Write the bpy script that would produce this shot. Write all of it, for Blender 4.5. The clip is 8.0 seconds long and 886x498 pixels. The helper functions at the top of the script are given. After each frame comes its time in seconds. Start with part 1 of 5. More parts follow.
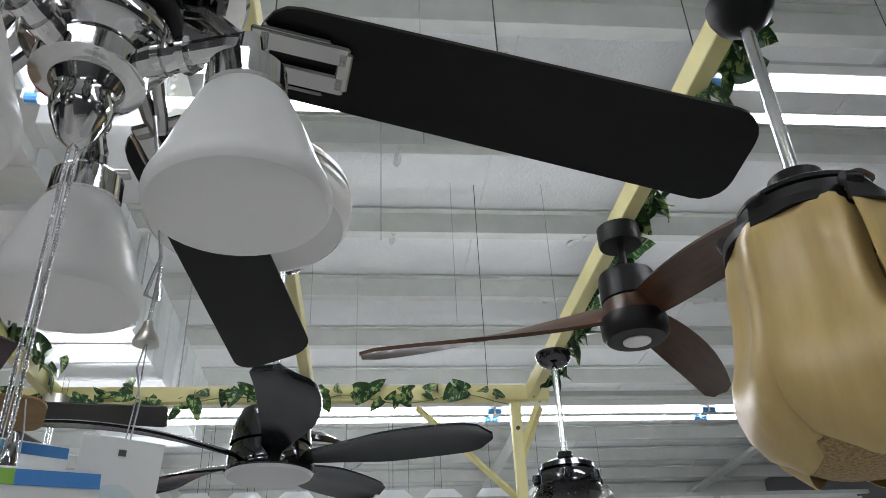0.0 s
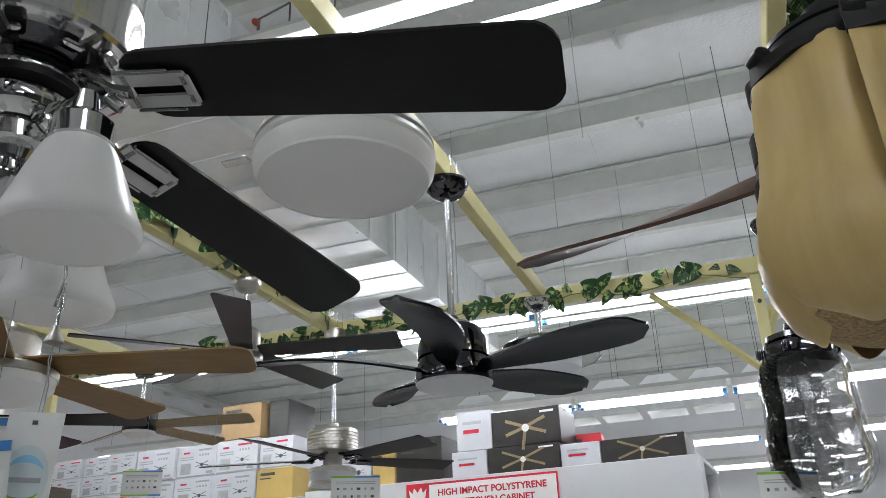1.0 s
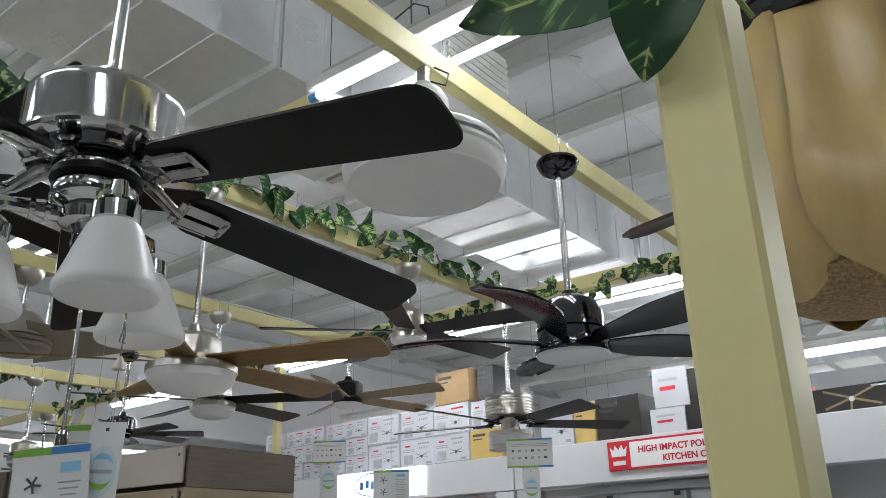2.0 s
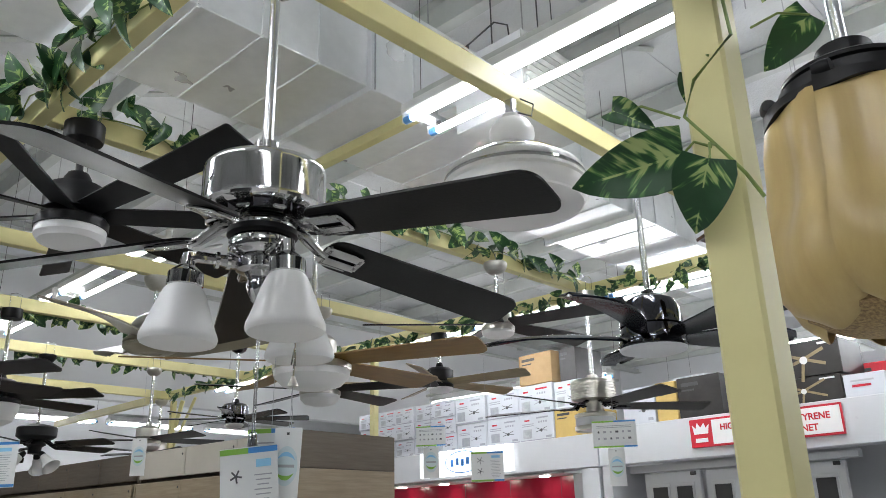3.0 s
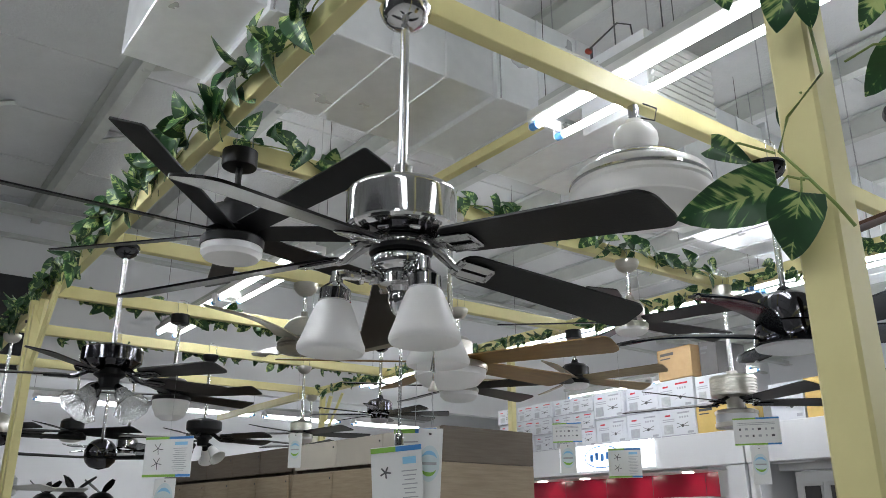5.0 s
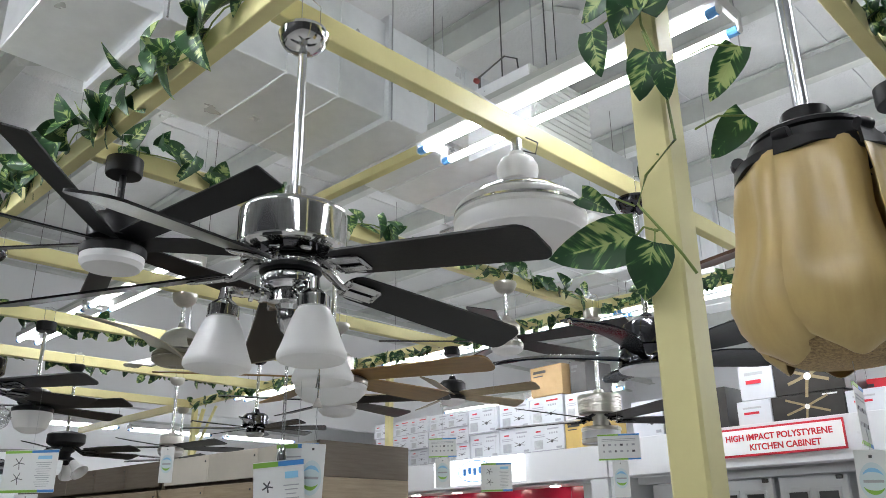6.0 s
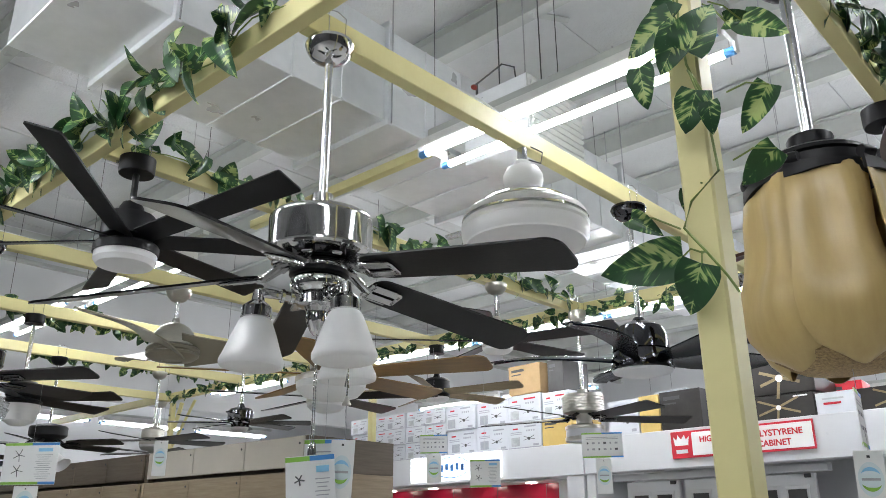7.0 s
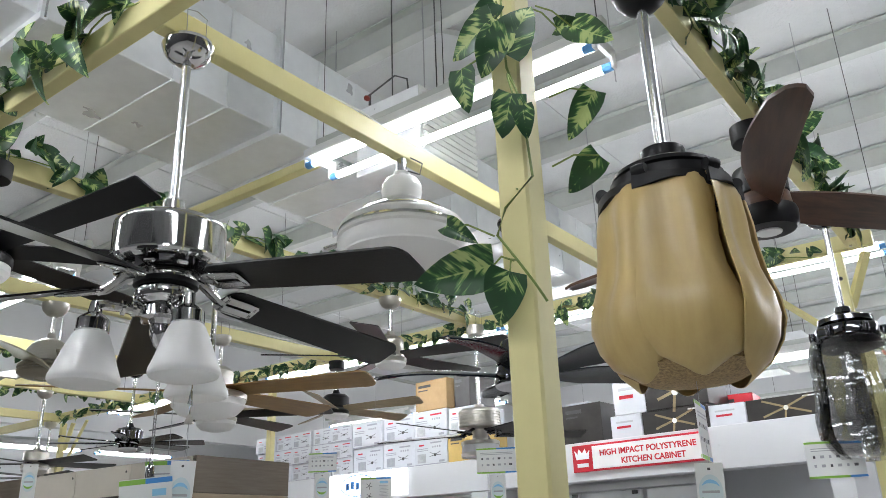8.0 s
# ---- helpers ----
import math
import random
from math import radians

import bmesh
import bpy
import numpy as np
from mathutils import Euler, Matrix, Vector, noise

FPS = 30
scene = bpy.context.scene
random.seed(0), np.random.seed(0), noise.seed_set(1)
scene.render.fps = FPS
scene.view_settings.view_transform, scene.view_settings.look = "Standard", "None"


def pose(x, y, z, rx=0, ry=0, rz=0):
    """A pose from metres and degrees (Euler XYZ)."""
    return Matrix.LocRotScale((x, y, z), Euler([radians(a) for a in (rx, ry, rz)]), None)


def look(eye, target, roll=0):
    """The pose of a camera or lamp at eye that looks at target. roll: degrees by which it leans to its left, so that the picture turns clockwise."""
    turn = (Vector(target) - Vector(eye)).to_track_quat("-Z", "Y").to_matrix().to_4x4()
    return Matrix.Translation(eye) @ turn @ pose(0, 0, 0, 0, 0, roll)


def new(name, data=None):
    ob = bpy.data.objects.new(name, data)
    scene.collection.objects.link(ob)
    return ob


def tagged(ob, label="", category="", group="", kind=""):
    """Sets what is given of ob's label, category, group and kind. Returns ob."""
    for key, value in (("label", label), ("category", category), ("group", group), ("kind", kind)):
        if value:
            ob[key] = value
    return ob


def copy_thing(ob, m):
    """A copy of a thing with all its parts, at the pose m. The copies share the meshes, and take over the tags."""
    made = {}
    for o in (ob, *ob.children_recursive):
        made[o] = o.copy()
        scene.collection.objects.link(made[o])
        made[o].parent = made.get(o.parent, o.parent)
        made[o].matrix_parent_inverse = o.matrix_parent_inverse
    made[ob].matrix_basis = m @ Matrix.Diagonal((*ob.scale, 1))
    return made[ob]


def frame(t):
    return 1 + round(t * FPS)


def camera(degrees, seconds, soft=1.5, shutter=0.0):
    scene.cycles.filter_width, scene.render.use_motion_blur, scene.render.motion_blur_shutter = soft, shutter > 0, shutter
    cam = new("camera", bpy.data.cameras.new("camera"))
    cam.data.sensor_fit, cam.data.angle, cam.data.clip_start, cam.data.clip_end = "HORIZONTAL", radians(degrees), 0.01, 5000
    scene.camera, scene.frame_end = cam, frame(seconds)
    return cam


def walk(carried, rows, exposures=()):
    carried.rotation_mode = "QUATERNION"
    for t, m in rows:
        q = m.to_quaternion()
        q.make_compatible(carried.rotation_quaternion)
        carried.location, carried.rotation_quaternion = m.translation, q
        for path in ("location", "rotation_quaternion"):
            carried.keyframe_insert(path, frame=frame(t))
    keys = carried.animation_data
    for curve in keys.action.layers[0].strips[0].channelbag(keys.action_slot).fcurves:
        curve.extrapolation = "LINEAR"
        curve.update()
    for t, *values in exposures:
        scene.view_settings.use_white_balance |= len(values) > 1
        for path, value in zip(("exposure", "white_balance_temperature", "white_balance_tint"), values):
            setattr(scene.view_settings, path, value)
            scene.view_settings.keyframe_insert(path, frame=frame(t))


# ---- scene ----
cam = camera(58.2, 8.0, soft=0.65)
PATH = [
    (0, (0.277, -0.625, 1.583), (0.468, 1.092, 2.59), -2.6),
    (0.5, (0.659, -0.626, 1.576), (0.383, 1.135, 2.483), -2.6),
    (1, (0.847, -0.671, 1.575), (0.227, 1.056, 2.371), -2.2),
    (1.5, (1.05, -0.68, 1.581), (0.139, 0.935, 2.33), -1.8),
    (1.7, (1.168, -0.641, 1.577), (0.147, 0.911, 2.318), -1.6),
    (2.8, (1.443, -0.863, 1.587), (0.164, 0.526, 2.247), -1.3),
    (3, (1.471, -0.958, 1.585), (0.175, 0.415, 2.245), -1.4),
    (3.5, (1.504, -1.057, 1.587), (0.118, 0.223, 2.25), -0.5),
    (4, (1.527, -1.082, 1.583), (-0.004, 0.03, 2.232), 0.2),
    (4.5, (1.534, -1.087, 1.583), (-0.085, -0.1, 2.22), 0.2),
    (5, (1.584, -1.04, 1.587), (0.062, 0.085, 2.235), 0.0),
    (5.2, (1.646, -1.019, 1.581), (0.183, 0.173, 2.242), -0.3),
    (6.3, (1.644, -1.187, 1.58), (0.354, 0.183, 2.257), -0.8),
    (6.5, (1.627, -1.241, 1.576), (0.351, 0.144, 2.252), -0.8),
    (7, (1.617, -1.289, 1.572), (0.352, 0.109, 2.241), -0.4),
    (7.5, (1.635, -1.253, 1.571), (0.4, 0.169, 2.243), -0.6),
    (8, (1.708, -1.13, 1.578), (0.6, 0.379, 2.28), -2.0),
]
walk(cam, [(t, look(eye, target, roll)) for t, eye, target, roll in PATH],
     [(0.0, -0.25), (0.5, -0.46), (1.0, -0.38), (1.5, -0.56), (2.2, -0.25), (3.5, 0.02), (4.5, -0.31), (5.2, -0.08), (7.0, 0.1), (8.0, 0.11)])

# ---- world and exposure ----
world = bpy.data.worlds.new("world")
scene.world = world
world.use_nodes = True
world.node_tree.nodes["Background"].inputs[0].default_value = (0.8, 0.9, 1.0, 1)
world.node_tree.nodes["Background"].inputs[1].default_value = 0.02
TUBE_POWER = 44.5
TOP = 2.95            # underside of the display rails


# ---- materials ----
def mat(name, col, rough=0.5, metal=0.0, var=0.0, scale=6.0, bump=0.0, bscale=60.0, col2=None, stretch=(1, 1, 1), coat=0.0, trans=0.0, ior=1.45, wear=0.0, spec=0.5, emit=0.0, dist=0.002):
    m = bpy.data.materials.new(name)
    m.use_nodes = True
    nt = m.node_tree
    n, l = nt.nodes, nt.links
    b = n["Principled BSDF"]
    b.inputs["Base Color"].default_value = (*col, 1)
    b.inputs["Roughness"].default_value = rough
    b.inputs["Metallic"].default_value = metal
    b.inputs["Coat Weight"].default_value = coat
    b.inputs["Coat Roughness"].default_value = 0.08
    b.inputs["Transmission Weight"].default_value = trans
    b.inputs["IOR"].default_value = ior
    b.inputs["Specular IOR Level"].default_value = spec
    if emit:
        b.inputs["Emission Color"].default_value = (*col, 1)
        b.inputs["Emission Strength"].default_value = emit
    tc = n.new("ShaderNodeTexCoord")
    mp = n.new("ShaderNodeMapping")
    mp.inputs["Scale"].default_value = stretch
    l.new(tc.outputs["Object"], mp.inputs["Vector"])
    if var > 0 or col2:
        t = n.new("ShaderNodeTexNoise")
        t.inputs["Scale"].default_value = scale
        t.inputs["Detail"].default_value = 8
        t.inputs["Roughness"].default_value = 0.62
        l.new(mp.outputs[0], t.inputs["Vector"])
        r = n.new("ShaderNodeValToRGB")
        r.color_ramp.elements[0].position, r.color_ramp.elements[1].position = 0.32, 0.68
        c2 = col2 or tuple(c * (1 - var) for c in col)
        r.color_ramp.elements[0].color = (*c2, 1)
        r.color_ramp.elements[1].color = (*col, 1)
        l.new(t.outputs["Fac"], r.inputs["Fac"])
        l.new(r.outputs["Color"], b.inputs["Base Color"])
        q = n.new("ShaderNodeTexNoise")
        q.inputs["Scale"].default_value = scale * 0.35
        q.inputs["Detail"].default_value = 4
        l.new(tc.outputs["Object"], q.inputs["Vector"])
        mr = n.new("ShaderNodeMapRange")
        mr.inputs["To Min"].default_value = max(0.02, rough - 0.08 - wear)
        mr.inputs["To Max"].default_value = min(1, rough + 0.1 + wear)
        l.new(q.outputs["Fac"], mr.inputs["Value"])
        l.new(mr.outputs[0], b.inputs["Roughness"])
    if bump > 0:
        t = n.new("ShaderNodeTexNoise")
        t.inputs["Scale"].default_value = bscale
        t.inputs["Detail"].default_value = 5
        l.new(mp.outputs[0], t.inputs["Vector"])
        bp = n.new("ShaderNodeBump")
        bp.inputs["Strength"].default_value = bump
        bp.inputs["Distance"].default_value = dist
        l.new(t.outputs["Fac"], bp.inputs["Height"])
        l.new(bp.outputs["Normal"], b.inputs["Normal"])
    return m


CHROME = mat("chrome", (0.66, 0.66, 0.655), 0.05, 1.0, var=0.06, scale=3, wear=0.01)
IRON = mat("polished_blade_iron", (0.46, 0.46, 0.455), 0.17, 1.0, var=0.15, scale=8)
DARKCHROME = mat("dark_chrome", (0.10, 0.10, 0.11), 0.08, 1.0, var=0.2, scale=4)
NICKEL = mat("brushed_nickel", (0.60, 0.58, 0.53), 0.3, 1.0, var=0.12, scale=30, stretch=(1, 1, 12), bump=0.05, bscale=120)
STEEL = mat("steel_rod", (0.66, 0.67, 0.68), 0.22, 1.0, var=0.1, scale=12)
BLACKMET = mat("matt_black_metal", (0.009, 0.009, 0.01), 0.42, 0.0, spec=0.25, var=0.3, scale=20, bump=0.03, bscale=300)
BLACKBLADE = mat("black_stained_blade", (0.0045, 0.0045, 0.0045), 0.3, 0.0, spec=0.2, var=0.35, scale=9, stretch=(1, 14, 14), bump=0.08, bscale=30)
GLOSSBLADE = mat("gloss_black_blade", (0.007, 0.01, 0.015), 0.2, 0.0, var=0.2, scale=5, coat=0.05, spec=0.35)
GREYBLADE = mat("grey_blade", (0.022, 0.02, 0.02), 0.4, 0.0, spec=0.35, var=0.35, scale=7, stretch=(1, 12, 12))
OAKBLADE = mat("oak_blade", (0.21, 0.118, 0.029), 0.42, 0.0, col2=(0.145, 0.08, 0.02), scale=4, stretch=(1.5, 9, 9), bump=0.05, bscale=40)
KHAKI = mat("khaki_blade", (0.30, 0.235, 0.13), 0.4, 0.0, col2=(0.2, 0.15, 0.08), scale=6, stretch=(1, 14, 14))
SANDBLADE = mat("sand_blade", (0.27, 0.245, 0.185), 0.35, 0.0, var=0.15, scale=6)
WALNUT = mat("walnut", (0.085, 0.04, 0.022), 0.33, 0.0, col2=(0.04, 0.02, 0.012), scale=5, stretch=(1, 12, 12), bump=0.05, bscale=40)
FROST = mat("frosted_white_glass", (0.80, 0.80, 0.79), 0.34, 0.0, var=0.03, scale=3, coat=0.15)
OPAL = mat("opal_acrylic", (0.78, 0.78, 0.775), 0.38, 0.0, var=0.04, scale=3)
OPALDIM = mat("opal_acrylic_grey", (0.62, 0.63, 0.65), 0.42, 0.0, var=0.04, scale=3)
WHITEPL = mat("white_plastic", (0.76, 0.76, 0.74), 0.3, 0.0, var=0.05, scale=5)
CLEAR = mat("clear_glass", (0.96, 0.97, 0.97), 0.04, 0.0, trans=1.0, ior=1.45)
RIBGLASS = mat("ribbed_clear_glass", (0.95, 0.96, 0.96), 0.1, 0.0, trans=0.82, ior=1.45)
SMOKE = mat("smoky_acrylic", (0.95, 0.948, 0.945), 0.015, 0.0, trans=1.0, ior=1.16)
TAN = mat("tan_moulded_petal", (0.50, 0.375, 0.155), 0.32, 0.0, col2=(0.44, 0.32, 0.125), scale=5, stretch=(6, 6, 0.6), bump=0.05, bscale=220)
WOVEN = mat("speckled_woven", (0.42, 0.29, 0.12), 0.7, 0.0, col2=(0.14, 0.085, 0.035), scale=150, bump=0.5, bscale=160)
YELLOW = mat("pale_yellow_paint", (0.74, 0.68, 0.34), 0.42, 0.0, col2=(0.67, 0.61, 0.29), scale=5, bump=0.06, bscale=35, wear=0.05)
GALV = mat("galvanised_sheet", (0.82, 0.84, 0.85), 0.3, 0.5, col2=(0.75, 0.77, 0.78), scale=9, bump=0.04, bscale=4, dist=0.01, wear=0.02)
SEAM = mat("seam_sealant", (0.78, 0.79, 0.8), 0.4, 0.2, var=0.1, scale=9)
FOIL = mat("roof_insulation_foil", (0.70, 0.71, 0.71), 0.5, 0.1, col2=(0.63, 0.64, 0.64), scale=2.2, bump=1.0, bscale=42, dist=0.008)
PURLIN = mat("grey_painted_steel", (0.58, 0.60, 0.57), 0.5, 0.1, var=0.15, scale=3)
WHITEWALL = mat("white_wall_paint", (0.75, 0.76, 0.77), 0.6, 0.0, var=0.06, scale=1.2, bump=0.05, bscale=80)
BLACKWALL = mat("black_wall_panel", (0.014, 0.015, 0.017), 0.5, 0.0, var=0.3, scale=2)
# Unseen walls only: darkened so that the chrome has contrast to reflect.
GREYWALL = mat("unseen_wall_dark_grey", (0.10, 0.10, 0.105), 0.6, 0.0, var=0.15, scale=1.0)
FLOOR = mat("pale_unseen_floor", (0.66, 0.65, 0.63), 0.25, 0.0, var=0.12, scale=1.5)
LAMINATE = mat("white_laminate", (0.60, 0.61, 0.63), 0.3, 0.0, var=0.03, scale=2)
TAUPE = mat("taupe_wood_board", (0.15, 0.12, 0.088), 0.5, 0.0, col2=(0.11, 0.085, 0.06), scale=5, stretch=(1, 1, 14), bump=0.06, bscale=60)
OAKLIGHT = mat("light_oak_board", (0.36, 0.29, 0.2), 0.5, 0.0, col2=(0.27, 0.21, 0.14), scale=5, stretch=(1, 1, 14), bump=0.06, bscale=60)
CREAMBOARD = mat("cream_board", (0.55, 0.51, 0.44), 0.5, 0.0, var=0.08, scale=4)
SIGNRED = mat("sign_red", (0.56, 0.018, 0.035), 0.4, 0.0, var=0.06, scale=4)
WINE = mat("wine_red_splashback", (0.34, 0.012, 0.035), 0.22, 0.0, var=0.1, scale=3)
SIGNWHITE = mat("sign_white", (0.80, 0.80, 0.80), 0.4, 0.0, var=0.03, scale=3)
PAPER = mat("printed_paper", (0.80, 0.81, 0.80), 0.35, 0.0, var=0.03, scale=8, coat=0.3)
INK = mat("grey_ink", (0.10, 0.10, 0.11), 0.5, 0.0, var=0.1, scale=20)
GREYINK = mat("pale_grey_ink", (0.42, 0.43, 0.45), 0.5, 0.0, var=0.1, scale=20)
PALEINK = mat("faded_grey_ink", (0.36, 0.37, 0.41), 0.5, 0.0, var=0.2, scale=20)
GREEN = mat("print_green", (0.26, 0.52, 0.08), 0.4, 0.0, var=0.05, scale=10)
BLUE = mat("print_blue", (0.06, 0.25, 0.62), 0.4, 0.0, var=0.05, scale=10)
SKYBLUE = mat("print_sky_blue", (0.28, 0.60, 0.82), 0.4, 0.0, var=0.05, scale=10)
CARTON = mat("brown_cardboard", (0.42, 0.29, 0.15), 0.8, 0.0, col2=(0.36, 0.24, 0.12), scale=9, bump=0.08, bscale=90)
CARTONYEL = mat("yellow_cardboard", (0.56, 0.40, 0.13), 0.7, 0.0, var=0.12, scale=9)
WHITEBOX = mat("white_printed_carton", (0.57, 0.59, 0.63), 0.45, 0.0, var=0.06, scale=5, bump=0.05, bscale=30)
DARKBOX = mat("dark_printed_carton", (0.03, 0.027, 0.025), 0.4, 0.0, var=0.5, scale=6)
DARKGREY = mat("dark_grey", (0.06, 0.06, 0.062), 0.5, 0.0, var=0.2, scale=5)
BLUECAP = mat("blue_end_cap", (0.10, 0.30, 0.62), 0.4, 0.0, var=0.1, scale=9)
VINE = mat("vine_stem", (0.22, 0.30, 0.07), 0.5, 0.0, var=0.3, scale=12)
REDDOT = mat("red_plastic", (0.2, 0.02, 0.012), 0.4, 0.0, var=0.1, scale=9)
ORANGE = mat("orange_rod", (0.75, 0.42, 0.04), 0.4, 0.0, var=0.1, scale=9)
TUBE = mat("lit_fluorescent_tube", (0.925, 0.95, 1.0), 0.4, emit=TUBE_POWER)
SPOT = mat("lit_spot_lens", (1.0, 0.92, 0.85), 0.4, emit=30.0)
LIGHTBOX = mat("lit_sign_face", (0.92, 0.96, 1.0), 0.4, emit=1.6)


def leaf_material():
    """Variegated pothos: dark green with cream-green splashes that run out along the veins."""
    m = bpy.data.materials.new("variegated_leaf")
    m.use_nodes = True
    n, l = m.node_tree.nodes, m.node_tree.links
    b = n["Principled BSDF"]
    b.inputs["Roughness"].default_value = 0.4
    tc, info = n.new("ShaderNodeTexCoord"), n.new("ShaderNodeObjectInfo")
    sep, com = n.new("ShaderNodeSeparateXYZ"), n.new("ShaderNodeCombineXYZ")
    l.new(tc.outputs["Object"], sep.inputs[0])

    def calc(op, a, b):
        k = n.new("ShaderNodeMath")
        k.operation = op
        for i, v in enumerate((a, b)):
            if isinstance(v, (int, float)):
                k.inputs[i].default_value = v
            elif v is not None:
                l.new(v, k.inputs[i])
        return k.outputs[0]

    side = calc("ABSOLUTE", sep.outputs[1], None)
    vein = calc("SUBTRACT", sep.outputs[0], calc("MULTIPLY", side, 0.9))
    l.new(calc("MULTIPLY", vein, 115.0), com.inputs[0])
    l.new(calc("ADD", calc("MULTIPLY", sep.outputs[1], 24.0), calc("MULTIPLY", info.outputs["Random"], 60.0)), com.inputs[1])
    l.new(calc("MULTIPLY", info.outputs["Random"], 37.0), com.inputs[2])
    t = n.new("ShaderNodeTexNoise")
    t.inputs["Scale"].default_value, t.inputs["Detail"].default_value = 1.0, 4
    l.new(com.outputs[0], t.inputs["Vector"])
    big = n.new("ShaderNodeTexNoise")
    big.noise_dimensions = "4D"
    big.inputs["Scale"].default_value, big.inputs["Detail"].default_value = 30.0, 1
    l.new(tc.outputs["Object"], big.inputs["Vector"])
    l.new(calc("MULTIPLY", info.outputs["Random"], 50.0), big.inputs["W"])
    mix = calc("ADD", calc("MULTIPLY", t.outputs["Fac"], 0.53), calc("MULTIPLY", big.outputs["Fac"], 0.55))
    mix = calc("SUBTRACT", mix, calc("MULTIPLY", side, 1.9))
    mix = calc("ADD", mix, calc("MULTIPLY", info.outputs["Random"], 0.06))
    # pale midrib
    rib = calc("MULTIPLY", calc("LESS_THAN", side, 0.0011), 0.06)
    mix = calc("ADD", mix, rib)
    r = n.new("ShaderNodeValToRGB")
    e = r.color_ramp.elements
    e[0].position, e[0].color = 0.0, (0.008, 0.038, 0.012, 1)
    e[1].position, e[1].color = 1.0, (0.5, 0.58, 0.25, 1)
    for pos, c in ((0.565, (0.013, 0.062, 0.017, 1)), (0.6, (0.06, 0.17, 0.04, 1)), (0.645, (0.38, 0.47, 0.17, 1))):
        k = e.new(pos)
        k.color = c
    l.new(mix, r.inputs["Fac"])
    l.new(r.outputs["Color"], b.inputs["Base Color"])
    return m


LEAF = leaf_material()


# ---- mesh helpers ----
def finish(bm, name, material, smooth=True, sharp=35):
    bmesh.ops.recalc_face_normals(bm, faces=bm.faces)
    me = bpy.data.meshes.new(name)
    bm.to_mesh(me)
    bm.free()
    for mm in (material if isinstance(material, (list, tuple)) else [material]):
        me.materials.append(mm)
    if smooth:
        me.shade_smooth()
        me.set_sharp_from_angle(angle=radians(sharp))
    return me


def part(name, bm, material, parent=None, label="", m=None, smooth=True):
    ob = new(name, finish(bm, name, material, smooth))
    if parent is not None:
        ob.parent = parent
    if m is not None:
        ob.matrix_basis = m
    return tagged(ob, label)


def share(name, me, parent, m=None, label=""):
    ob = new(name, me)
    ob.parent = parent
    if m is not None:
        ob.matrix_basis = m
    return tagged(ob, label)


def empty(name, m, label, category, group="", kind=""):
    ob = new(name)
    ob.empty_display_size = 0.05
    ob.matrix_basis = m
    return tagged(ob, label, category, group, kind)


def box(bm, c, s, bevel=0.0, m=None):
    r = bmesh.ops.create_cube(bm, size=1)["verts"]
    bmesh.ops.scale(bm, vec=s, verts=r)
    bmesh.ops.translate(bm, vec=c, verts=r)
    if bevel > 0:
        ed = list({e for v in r for e in v.link_edges})
        g = bmesh.ops.bevel(bm, geom=ed, offset=bevel, segments=1, affect="EDGES")
        r = list({v for f in g["faces"] for v in f.verts} | {v for v in r if v.is_valid})
    if m is not None:
        bmesh.ops.transform(bm, matrix=m, verts=[v for v in r if v.is_valid])
    return r


def boxed(c, s, bevel=0.0, m=None):
    bm = bmesh.new()
    box(bm, c, s, bevel, m)
    return bm


def lathe(profile, seg=32, bm=None, m=None):
    """Turn (radius, height) pairs about z; radius 0 closes an end."""
    bm = bm or bmesh.new()
    rings, made = [], []
    for r, z in profile:
        if r < 1e-6:
            ring = [bm.verts.new((0, 0, z))]
        else:
            ring = [bm.verts.new((r * math.cos(2 * math.pi * i / seg), r * math.sin(2 * math.pi * i / seg), z)) for i in range(seg)]
        rings.append(ring)
        made += ring
    for a, b in zip(rings, rings[1:]):
        for i in range(seg):
            j = (i + 1) % seg
            if len(a) == 1 and len(b) == 1:
                continue
            if len(a) == 1:
                bm.faces.new((a[0], b[i], b[j]))
            elif len(b) == 1:
                bm.faces.new((a[i], b[0], a[j]))
            else:
                bm.faces.new((a[i], b[i], b[j], a[j]))
    if m is not None:
        bmesh.ops.transform(bm, matrix=m, verts=made)
    return bm


def pipe(points, r, seg=8, bm=None):
    """A round bar along points, with closed ends."""
    bm = bm or bmesh.new()
    pts = [Vector(p) for p in points]
    rings = []
    for i, p in enumerate(pts):
        d = (pts[min(i + 1, len(pts) - 1)] - pts[max(i - 1, 0)]).normalized()
        up = Vector((0, 0, 1)) if abs(d.z) < 0.95 else Vector((1, 0, 0))
        a = d.cross(up).normalized()
        b = d.cross(a)
        rr = r[i] if isinstance(r, (list, tuple)) else r
        rings.append([bm.verts.new(p + rr * (math.cos(2 * math.pi * k / seg) * a + math.sin(2 * math.pi * k / seg) * b)) for k in range(seg)])
    for a, b in zip(rings, rings[1:]):
        for k in range(seg):
            bm.faces.new((a[k], a[(k + 1) % seg], b[(k + 1) % seg], b[k]))
    bm.faces.new(rings[0])
    bm.faces.new(rings[-1])
    return bm


